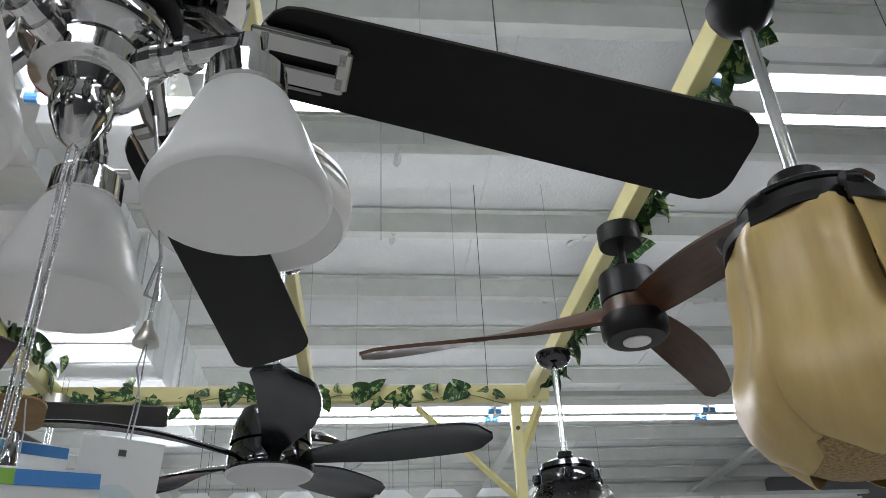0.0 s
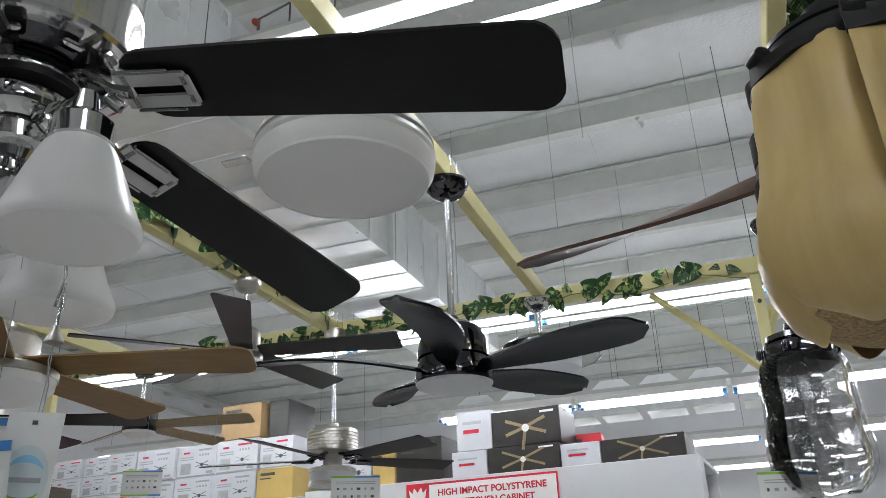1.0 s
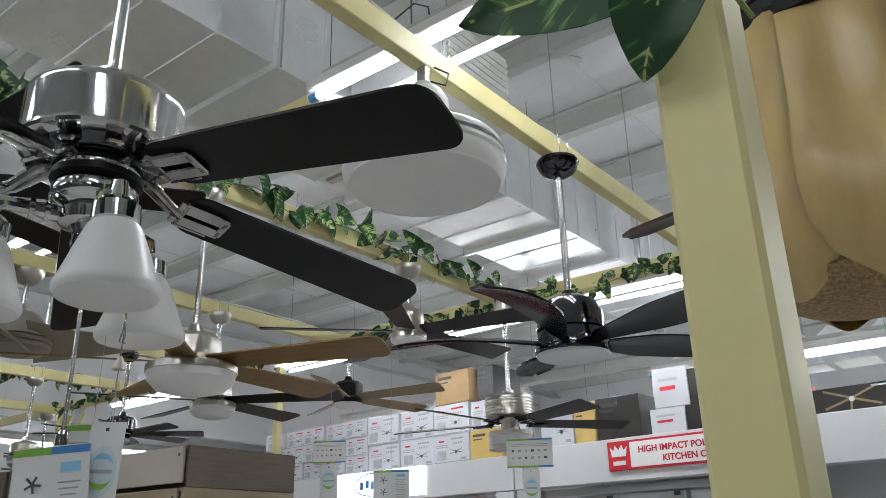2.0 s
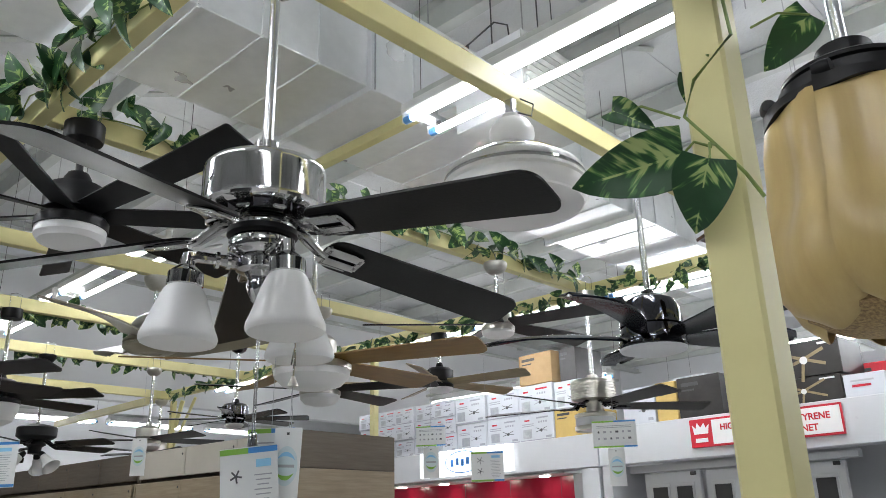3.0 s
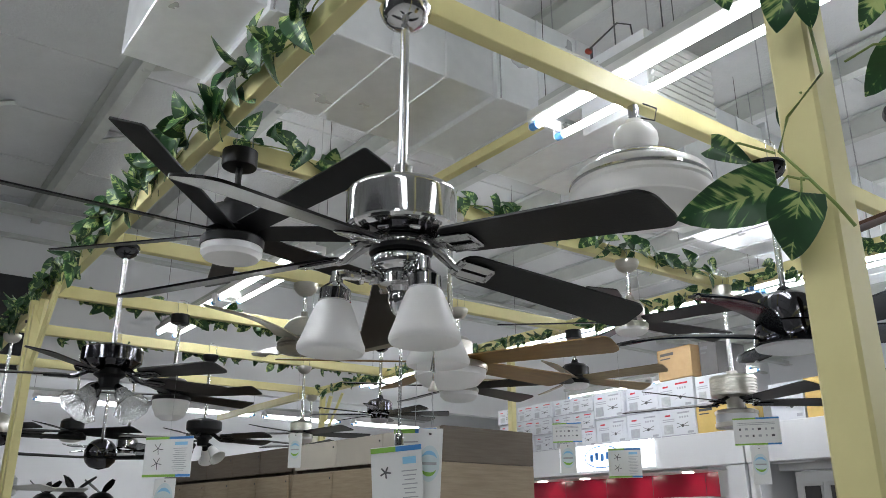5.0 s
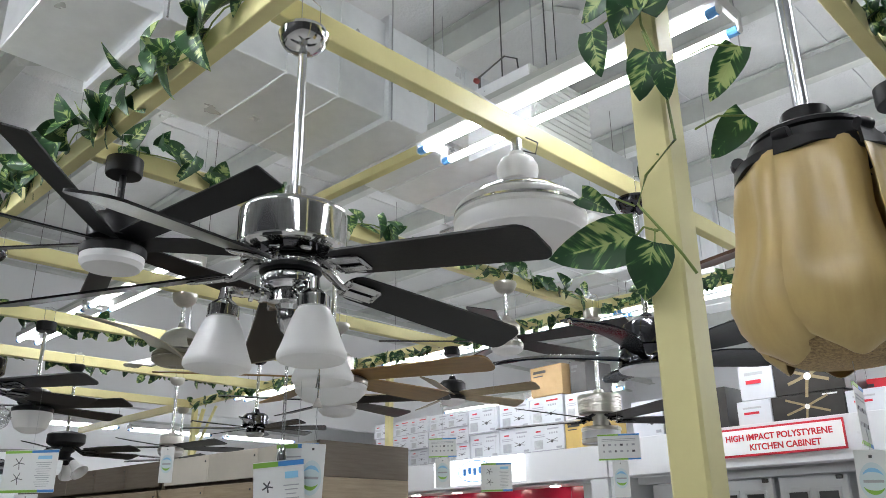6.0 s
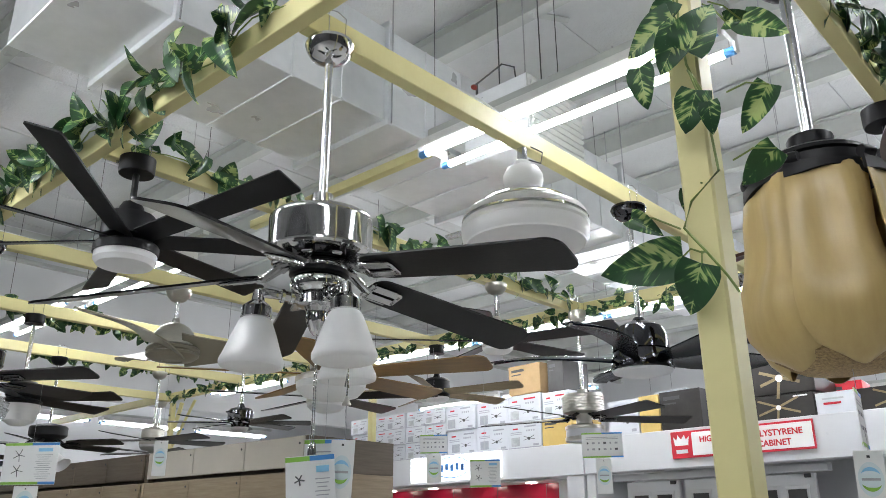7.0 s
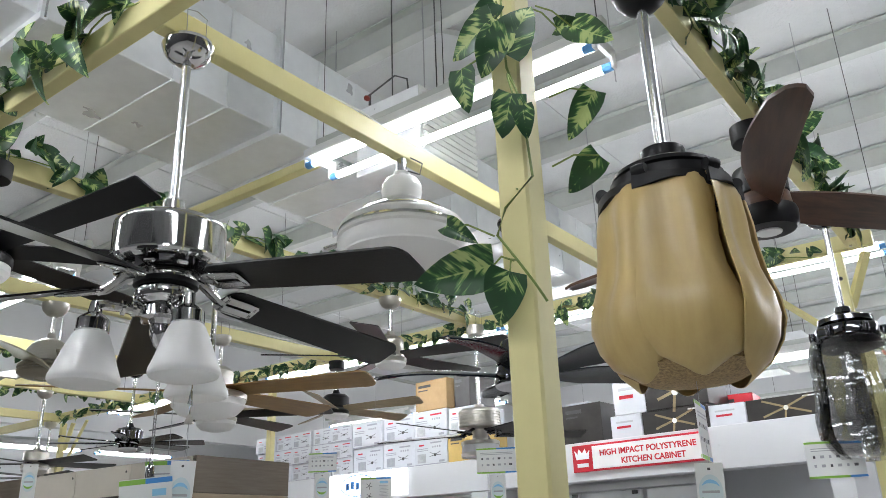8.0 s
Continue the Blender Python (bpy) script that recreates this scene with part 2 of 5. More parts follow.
def blade_bm(stations, thick=0.006, across=4, camber=0.0):
    """Stations along x: (reach, sideways, half width, height, pitch in degrees)."""
    bm = bmesh.new()
    rows = []
    for x, y, w, z, pitch in stations:
        c, s = math.cos(radians(pitch)), math.sin(radians(pitch))
        top, bot = [], []
        for k in range(across + 1):
            u = (2 * k / across - 1)
            h = camber * (1 - u * u)
            for lst, dz in ((top, thick / 2), (bot, -thick / 2)):
                q = h + dz
                lst.append(bm.verts.new((x, y + u * w * c - q * s, z + u * w * s + q * c)))
        rows.append((top, bot))
    for (t0, b0), (t1, b1) in zip(rows, rows[1:]):
        for k in range(across):
            bm.faces.new((t0[k], t1[k], t1[k + 1], t0[k + 1]))
            bm.faces.new((b0[k], b0[k + 1], b1[k + 1], b1[k]))
        bm.faces.new((t0[0], b0[0], b1[0], t1[0]))
        bm.faces.new((t0[-1], t1[-1], b1[-1], b0[-1]))
    for t, b in (rows[0], rows[-1]):
        for k in range(across):
            bm.faces.new((t[k], t[k + 1], b[k + 1], b[k]))
    return bm


def paddle(r0, r1, w0, w1, pitch=12, corner=0.05, z=0.0, round_in=0.03, droop=0.0):
    """A straight fan blade with rounded corners."""
    st = []
    for k in range(5):
        a = k / 4 * math.pi / 2
        st.append((r0 + round_in * (1 - math.cos(a)), w0 - round_in * (1 - math.sin(a))))
    for k in range(1, 6):
        f = k / 6
        st.append((r0 + round_in + (r1 - corner - r0 - round_in) * f, w0 + (w1 - w0) * f))
    for k in range(6):
        a = k / 5 * math.pi / 2
        st.append((r1 - corner + corner * math.sin(a), w1 - corner * (1 - math.cos(a))))
    return blade_bm([(r, 0, w, z - droop * (r - r0) / (r1 - r0), -pitch) for r, w in st])


def turn(deg, x=0, y=0, z=0):
    return pose(x, y, z, 0, 0, deg)


def dots(n, r, z0, z1, x=0.0, y=0.0):
    """A ball chain."""
    bm = bmesh.new()
    for i in range(n):
        z = z0 + (z1 - z0) * i / (n - 1)
        bmesh.ops.create_icosphere(bm, subdivisions=1, radius=r, matrix=Matrix.Translation((x, y, z)))
    return bm


# ---- the hall ----
X0, X1, Y0, Y1, ROOF = -14.0, 8.0, -7.0, 16.0, 5.25


def structure(name, bm, material, label, category, smooth=False):
    return tagged(part(name, bm, material, None, smooth=smooth), label, category, kind="structure")


# The floor is out of view; its pale colour bounces light onto undersides.
structure("floor", boxed(((X0 + X1) / 2, (Y0 + Y1) / 2, -0.1), (X1 - X0, Y1 - Y0, 0.2)), FLOOR, "unseen plain floor, pale to bounce light upward", "floor")
structure("wall_west", boxed((X0 - 0.1, (Y0 + Y1) / 2, 2.7), (0.2, Y1 - Y0, 5.4)), WHITEWALL, "white painted far hall wall", "wall")
# East and south walls are out of view; dark to give the chrome contrast.
structure("wall_east_unseen", boxed((X1 + 0.1, (Y0 + Y1) / 2, 2.7), (0.2, Y1 - Y0, 5.4)), GREYWALL, "unseen dark grey wall kept dark for chrome reflections", "wall")
structure("wall_north", boxed(((X0 + X1) / 2, Y1 + 0.1, 2.7), (X1 - X0 + 0.4, 0.2, 5.4)), WHITEWALL, "white painted far hall wall", "wall")
structure("wall_south_unseen", boxed(((X0 + X1) / 2, Y0 - 0.1, 2.7), (X1 - X0 + 0.4, 0.2, 5.4)), GREYWALL, "unseen dark grey wall kept dark for chrome reflections", "wall")
structure("wall_bulkhead", boxed((-8.8, (Y0 + Y1) / 2, 4.24), (0.16, Y1 - Y0, 2.02)), WHITEWALL, "white painted bulkhead wall under the roof", "wall")
structure("wall_panel", boxed((-8.69, -3.2, 3.79), (0.05, 7.58, 1.1)), BLACKWALL, "black fascia panel on the bulkhead wall", "wall")
structure("trim", boxed((-8.68, 4.5, 4.82), (0.08, 22.6, 0.05), 0.004), PURLIN, "grey cable tray along the bulkhead wall", "cable tray")
structure("wall_panel", boxed((X0 + 0.06, -2.45, 1.31), (0.1, 6.5, 2.62)), BLACKWALL, "black lower panel wall at the far end", "wall")


def roof_sheet():
    """Insulated roof lining with raised seams along y; one mesh."""
    bm = boxed(((X0 + X1) / 2, (Y0 + Y1) / 2, ROOF + 0.1), (X1 - X0 + 0.4, Y1 - Y0 + 0.4, 0.2))
    x = X0 + 0.6
    while x < X1:
        box(bm, (x, (Y0 + Y1) / 2, ROOF - 0.006), (0.05, Y1 - Y0, 0.012))
        x += 1.22
    return bm


structure("ceiling", roof_sheet(), FOIL, "grey foil-faced insulated metal roof lining", "ceiling")


def purlin(y):
    bm = boxed(((X0 + X1) / 2, y, ROOF - 0.11), (X1 - X0, 0.016, 0.2))
    box(bm, ((X0 + X1) / 2, y + 0.045, ROOF - 0.205), (X1 - X0, 0.1, 0.012))
    box(bm, ((X0 + X1) / 2, y - 0.03, ROOF - 0.02), (X1 - X0, 0.08, 0.012))
    structure("trim", bm, PURLIN, "grey steel roof purlin under the lining", "purlin")


y = -5.53
while y < Y1:
    purlin(y)
    y += 1.17
for x in (-8.2, -2.9, 2.4, 6.4):
    bm = boxed((x, (Y0 + Y1) / 2, ROOF - 0.3), (0.16, Y1 - Y0, 0.012))
    box(bm, (x, (Y0 + Y1) / 2, ROOF - 0.25), (0.012, Y1 - Y0, 0.1))
    structure("trim", bm, PURLIN, "grey steel rafter under the roof", "rafter")


def strut(x, y, dx):
    bm = pipe([(x, y + 0.02, ROOF - 0.21), (x + dx, y + 0.5, ROOF - 0.01)], 0.027, 4)
    structure("trim", bm, PURLIN, "short grey steel strut between purlin and roof", "strut")


for k in range(9):
    for j in range(3, 12):
        if (k * 5 + j * 3) % 4 < 2:
            strut(-7.6 + 1.62 * k, -5.53 + 1.17 * j, 0.0)


def drop_wire(x, y, z):
    structure("trim", pipe([(x, y, z), (x, y, ROOF - 0.2)], 0.003, 4), STEEL, "thin steel hanging rod under the roof", "hanging rod")


for x, y, z in ((0.35, 2.9, 3.7), (0.9, 4.3, 3.9), (-0.1, 4.35, 3.9), (1.6, 4.3, 3.8), (0.2, 5.75, 3.9), (-3.1, 0.6, 3.2), (-3.4, 0.55, 3.2), (-2.2, 3.6, 3.0), (-4.2, 1.9, 3.1), (0.5, 1.9, 3.55)):
    drop_wire(x, y, z)


# ---- display rails ----
def rail(name, a, b, w=0.05, h=0.08, z=TOP):
    a, b = Vector(a), Vector(b)
    d = b - a
    ang = math.degrees(math.atan2(d.y, d.x))
    mid = (a + b) / 2
    e = empty(name, pose(mid.x, mid.y, z + h / 2, 0, 0, ang), "pale yellow painted square steel display rail", "rail", "display rails")
    part("tube", boxed((0, 0, 0), (d.length, w, h), 0.003), YELLOW, e)
    for s in (-1, 1):
        part("bolt", lathe([(0, -0.004), (0.008, -0.004), (0.008, 0.004), (0, 0.004)], 6, m=pose(s * (d.length / 2 - 0.05), 0, -h / 2 - 0.003)), STEEL, e)
    return e


RAILS_X = (1.125, 0.0, -1.22, -2.62, -3.85, -5.1, -6.6)
YS, YN = -0.125, 3.24
for x in RAILS_X:
    rail("display_rail", (x, YS + 0.026, 0), (x, YN - 0.026, 0))
rail("display_rail", (-9.6, YS, 0), (1.22, YS, 0))
rail("display_rail", (-9.6, YN, 0), (1.22, YN, 0))


def rail_cable(a, b, z, seed):
    r = random.Random(seed)
    a, b = Vector((*a, z)), Vector((*b, z))
    n = 22
    pts = [a + (b - a) * k / n + Vector((r.uniform(-0.006, 0.006), r.uniform(-0.004, 0.004), r.uniform(-0.004, 0.012))) for k in range(n + 1)]
    tagged(part("power_cable", pipe(pts, 0.004, 5), WHITEPL), "thin white power cable lying along the rail", "cable", "rail cables")


rail_cable((0.012, 0.0), (0.012, 3.1), TOP + 0.085, 1)
rail_cable((-1.21, 0.0), (-1.21, 3.1), TOP + 0.085, 2)
rail_cable((-2.61, 0.0), (-2.61, 3.1), TOP + 0.085, 3)
rail_cable((1.115, 0.4), (1.115, 3.1), TOP + 0.085, 4)


def post(x, y, brace=0):
    bm = boxed((0, 0, 1.47), (0.052, 0.052, 2.94), 0.004)
    e = empty("display_post", pose(x, y, 0), "pale yellow square steel post of the display frame", "post", "display posts")
    part("shaft", bm, YELLOW, e)
    if brace:
        part("gusset", pipe([(0.01, 0.034, 2.66), (0.13, 0.034, 2.93)], 0.026, 4), YELLOW, e)
        part("bolt", lathe([(0, -0.004), (0.01, -0.004), (0.01, 0.006), (0, 0.006)], 10, m=pose(0.0, -0.03, 2.8, 90, 0, 0)), DARKGREY, e)
    if brace > 0.5:
        part("shaft", boxed((0.062, 0.012, 1.45), (0.05, 0.05, 2.9), 0.004), YELLOW, e)
    part("foot_plate", boxed((0, 0, 0.006), (0.16, 0.16, 0.012), 0.002), YELLOW, e)
    if brace:
        part("brace", pipe([(0.0, 0.03, 2.45), (brace, 0.03, 2.93)], 0.018, 4), YELLOW, e)
    return e


post(1.156, -0.173)
post(1.04, 3.24, -0.5)
post(-4.0, -0.2, 0.55)
post(-9.1, -0.45)
post(-6.6, 3.3, 0.4)
post(-3.4, 3.35)


# ---- lamps of the hall ----
def lamp_row_unit():
    e = empty("ceiling_light", pose(0, 0, 0), "white fluorescent batten with two lit tubes", "light fixture", "fluorescent battens")
    bm = boxed((0, 0.012, 0.05), (1.5, 0.075, 0.05), 0.006)
    box(bm, (0, 0.08, 0.105), (1.5, 0.04, 0.05))
    for s in (-1, 1):
        box(bm, (s * 0.742, 0.085, 0.055), (0.016, 0.19, 0.05))
    part("batten", bm, WHITEPL, e)
    for k in (0, 1):
        y = 0.16 * k
        part("tube", lathe([(0, -0.7), (0.016, -0.7), (0.016, 0.7), (0, 0.7)], 10, m=pose(0, y, 0, 0, 90, 0)), TUBE, e, "lit white tube")
        for s in (-1, 1):
            part("end_cap", lathe([(0, -0.02), (0.018, -0.02), (0.018, 0.02), (0, 0.02)], 10, m=pose(s * 0.722, y, 0, 0, 90, 0)), BLUECAP, e, "blue plastic tube cap")
            part("tube_holder", boxed((s * 0.748, y, 0.018), (0.012, 0.03, 0.06), 0.003), WHITEPL, e)
    return e


unit = lamp_row_unit()
unit.matrix_basis = pose(-0.035, 1.205, 3.275)
for y, xs in ((1.26, (-3.9, -5.5)),
              # x -7.1 is an extra batten, added to brighten the bulkhead wall
              (4.52, (-7.1, -4.1, -2.6, -1.1, 0.4, 1.9, 3.4)),
              (7.6, (-6.2, -4.6, -1.5, 0.05, 1.6, 3.2, 4.8)),
              (10.75, (-4.0, -1.2, 0.35, 3.0)),
              # -0.4 and 1.9 lie out of view, assumed, for fill and chrome streaks
              (-1.28, (-2.2, -0.4, 1.9)),
              # unseen row behind the viewpoint, added to brighten the roof
              (-4.3, (-5.2, -2.0, 0.5, 4.0)),
              (13.6, (-5, 1))):
    for x in xs:
        copy_thing(unit, pose(x, y, 3.33))


def trunking(a, b, z=3.455):
    """Steel channel that carries a row of battens, hung on a few rods."""
    a, b = Vector((*a, z)), Vector((*b, z))
    d = b - a
    e = empty("light_trunking", pose(*((a + b) / 2), 0, 0, math.degrees(math.atan2(d.y, d.x))), "long grey steel trunking that carries the fluorescent battens", "trunking", "light trunkings")
    part("channel", boxed((0, 0, 0.02), (d.length, 0.045, 0.04), 0.003), PURLIN, e)
    n = max(2, round(d.length / 3.4))
    for k in range(n + 1):
        x = (k / n - 0.5) * d.length * 0.96
        part("hanger", pipe([(x, 0, 0.03), (x, 0, ROOF - z)], 0.0025, 4), DARKGREY, e)


# The channel at y -4.22 belongs to the added, unseen battens.
for y, x0, x1 in ((1.34, -6.4, -2.9), (4.6, -7.9, 4.3), (7.68, -7.1, 5.7), (10.83, -4.9, 3.9), (-1.2, -3.2, 2.8), (-4.22, -6.1, 4.9), (13.68, -5.9, 1.9)):
    trunking((x0, y), (x1, y))
trunking((-0.79, 1.285), (0.73, 1.285), 3.402)
trunking((1.35, 1.285), (2.9, 1.285), 3.402)
copy_thing(unit, pose(2.1, 1.205, 3.275))
trunking((-11.68, 1.0), (-11.68, 8.3))
trunking((-10.88, -1.6), (-10.88, 0.2))
for y, x in ((3.9, -11.6), (5.6, -11.6), (7.4, -11.6), (-0.7, -10.8), (1.9, -11.6)):
    copy_thing(unit, pose(x, y, 3.33, 0, 0, 90))
tagged(part("light_channel", boxed((-1.52, 1.285, 3.335), (1.5, 0.05, 0.05), 0.004), YELLOW), "pale yellow steel channel in line with the fluorescent batten", "channel")


def cassette(x, y, z):
    bm = bmesh.new()
    lo = [bm.verts.new((sx * 0.23, sy * 0.23, 0)) for sx, sy in ((-1, -1), (1, -1), (1, 1), (-1, 1))]
    hi = [bm.verts.new((sx * 0.13, sy * 0.13, 0.12)) for sx, sy in ((-1, -1), (1, -1), (1, 1), (-1, 1))]
    for k in range(4):
        bm.faces.new((lo[k], lo[(k + 1) % 4], hi[(k + 1) % 4], hi[k]))
    bm.faces.new(hi)
    bm.faces.new(lo)
    e = empty("ceiling_diffuser", pose(x, y, z), "grey pyramid-shaped metal ceiling diffuser on a rod", "diffuser", "far ceiling diffusers")
    part("hood", bm, GALV, e, smooth=False)
    part("rim", boxed((0, 0, -0.012), (0.48, 0.48, 0.022), 0.003), PURLIN, e)
    part("hanger", pipe([(0, 0, 0.11), (0, 0, ROOF + 0.15 - z)], 0.003, 4), DARKGREY, e)
    return e


first = cassette(-1.08, 9.0, 3.75)
for x in (-2.2, -1.65, -0.5, 0.06, 0.62, 1.2, 1.8, 2.4):
    copy_thing(first, pose(x, 9.0, 3.75))
for x in (-1.69, -1.12, -0.55, 0.03, 0.6, 1.2):
    copy_thing(first, pose(x, 9.9, 3.62))


# ---- air duct ----
def duct():
    e = empty("air_duct", pose(-1.47, 1.27, 3.61), "galvanised sheet-metal air duct with flanged joints", "duct")
    x0, x1 = -0.36, 0.37
    ys = [-1.62, -1.22, 0.0, 1.22, 2.44, 3.66, 4.9]
    for a, b in zip(ys, ys[1:]):
        bm = boxed(((x0 + x1) / 2, (a + b) / 2, 0.285), (x1 - x0, b - a - 0.004, 0.57), 0.004)
        n = max(1, round((b - a) / 0.3))
        for k in range(1, n):
            part("seam", boxed(((x0 + x1) / 2, a + (b - a) * k / n, -0.003), (x1 - x0 - 0.01, 0.012, 0.008)), SEAM, e)
            part("seam", boxed((x1 + 0.003, a + (b - a) * k / n, 0.285), (0.008, 0.012, 0.56)), GALV, e)
        part("sheet_section", bm, GALV, e)
    for a in ys[1:-1]:
        bm = bmesh.new()
        for k, (cx, sx) in enumerate((((x0 + x1) / 2, x1 - x0 + 0.07),)):
            box(bm, (cx, a, -0.018), (sx, 0.03, 0.036), 0.002)
            box(bm, (cx, a, 0.588), (sx, 0.03, 0.036), 0.002)
        box(bm, (x0 - 0.018, a, 0.285), (0.034, 0.03, 0.57), 0.002)
        box(bm, (x1 + 0.018, a, 0.285), (0.034, 0.03, 0.57), 0.002)
        part("flange", bm, GALV, e)
        for sx in (x0 - 0.045, x1 + 0.045):
            part("hanger_rod", pipe([(sx, a, -0.03), (sx, a, ROOF - 3.44)], 0.005, 5), STEEL, e)
    return e


duct()


def grille_box():
    e = empty("air_grille", pose(-0.66, 1.89, 3.4), "galvanised duct outlet with a louvred grille", "air grille")
    part("outlet_box", boxed((0, 0, 0.2), (0.42, 0.5, 0.4), 0.004), GALV, e)
    part("spigot", boxed((-0.306, 0, 0.29), (0.192, 0.36, 0.16), 0.004), GALV, e)
    part("grille_frame", boxed((0.213, 0, 0.2), (0.01, 0.5, 0.4), 0.003), PURLIN, e)
    for k in range(9):
        part("slat", boxed((0, 0, 0), (0.016, 0.46, 0.022), 0.0, pose(0.226, 0, 0.05 + 0.037 * k, 0, 35, 0)), PURLIN, e)
    for sy in (-0.2, 0.2):
        part("hanger", pipe([(0, sy, 0.39), (0, sy, ROOF - 3.4)], 0.004, 5), DARKGREY, e)
    part("damper_arm", pipe([(-0.13, -0.25, 0.46), (0.05, -0.24, 0.52), (0.1, -0.2, 0.5), (0.1, -0.18, 0.39)], 0.005, 5), DARKGREY, e)
    part("damper_bracket", boxed((-0.13, -0.235, 0.42), (0.012, 0.012, 0.12), 0.002), DARKGREY, e)
    part("knob", lathe([(0, -0.014), (0.012, -0.014), (0.015, -0.006), (0.015, 0.008), (0.011, 0.014), (0, 0.014)], 12, m=pose(-0.13, -0.258, 0.444, 90, 0, 0)), REDDOT, e, "red plastic knob")


grille_box()


# ---- ceiling fans ----
def fan_base(x, y, label, canopy_mat, rod_end, canopy="dome", rod_r=0.0125, rod_mat=None, cr=0.062):
    e = empty("ceiling_fan", pose(x, y, TOP), label, "ceiling fan", "ceiling fans on display")
    if canopy == "dome":
        prof = [(0, 0.0), (cr * 1.02, 0.0), (cr * 1.08, -0.012), (cr, -0.028), (cr * 0.96, -0.034), (cr * 0.8, -0.05), (cr * 0.76, -0.052), (cr * 0.42, -0.066), (0.018, -0.068), (0, -0.068)]
    elif canopy == "drum":
        prof = [(0, 0), (cr, 0), (cr, -0.055), (cr * 0.96, -0.064), (0.02, -0.066), (0, -0.066)]
    else:
        prof = [(0, 0), (cr, -0.002), (cr * 0.98, -0.02), (cr * 0.85, -0.045), (cr * 0.55, -0.068), (0.02, -0.078), (0, -0.078)]
    part("canopy", lathe(prof, 32), canopy_mat, e)
    part("downrod", lathe([(0, -0.06), (rod_r, -0.06), (rod_r, rod_end), (0, rod_end)], 14), rod_mat or STEEL, e, "steel downrod")
    part("hook_wire", pipe([(0.03, -0.03, 0.0), (0.03, -0.031, 0.05), (0.03, -0.033, 0.09), (0.03, 0.0, 0.1), (0.03, 0.034, 0.09), (0.03, 0.034, 0.0)], 0.0016, 5), STEEL, e)
    return e


def put_blades(e, me, n, start, z, iron=None):
    for k in range(n):
        b = share("blade", me, e, turn(start + 360 / n * k, 0, 0, z))
        if iron is not None:
            share("blade_iron", iron, b)


def iron_mesh(material, r0=0.09, r1=0.31, w=0.036, pitch=12, drop=0.0, plate=0.12, slope=0.0, root=0.16):
    """Curved arm with a slotted plate under the blade's root."""
    bm = pipe([(r0, 0, 0.035 + drop), (r0 + 0.04, 0.012, 0.02 + drop), (r0 + 0.08, 0.006, -0.004), (r1 - plate + 0.01, 0, -0.009)], [0.012, 0.01, 0.01, 0.012], 8)
    pipe([(r0, 0, 0.03 + drop), (r0 + 0.04, -0.014, 0.014 + drop), (r0 + 0.08, -0.008, -0.006), (r1 - plate + 0.01, 0, -0.01)], [0.01, 0.008, 0.008, 0.01], 8, bm)
    m = pose(0, 0, root * math.tan(radians(slope)) - 0.0085, 0, slope, 0) @ pose(0, 0, 0, -pitch, 0, 0)
    a, b = r1 - plate, r1
    for s in (-1, 1):
        box(bm, ((a + b) / 2, s * w * 0.56, 0), (b - a - 0.012, w * 0.76, 0.007), 0.0025, m)
        box(bm, ((a + b) / 2 - 0.01, s * w * 1.02, 0), (b - a - 0.035, w * 0.14, 0.01), 0.002, m)
    box(bm, (a + 0.008, 0, 0), (0.022, w * 1.9, 0.007), 0.002, m)
    box(bm, (b - 0.01, 0, 0), (0.016, w * 1.5, 0.007), 0.002, m)
    return finish(bm, "blade_iron", material)


def shade_mesh(r=0.081):
    prof = [(0.036, 0), (0.042, -0.007), (0.05, -0.026), (0.059, -0.05), (0.067, -0.074), (0.0745, -0.094), (r * 0.985, -0.106), (r, -0.113), (r * 0.99, -0.119), (r * 0.95, -0.124), (r * 0.85, -0.127), (r * 0.6, -0.1295), (0, -0.13)]
    return lathe(prof, 36)


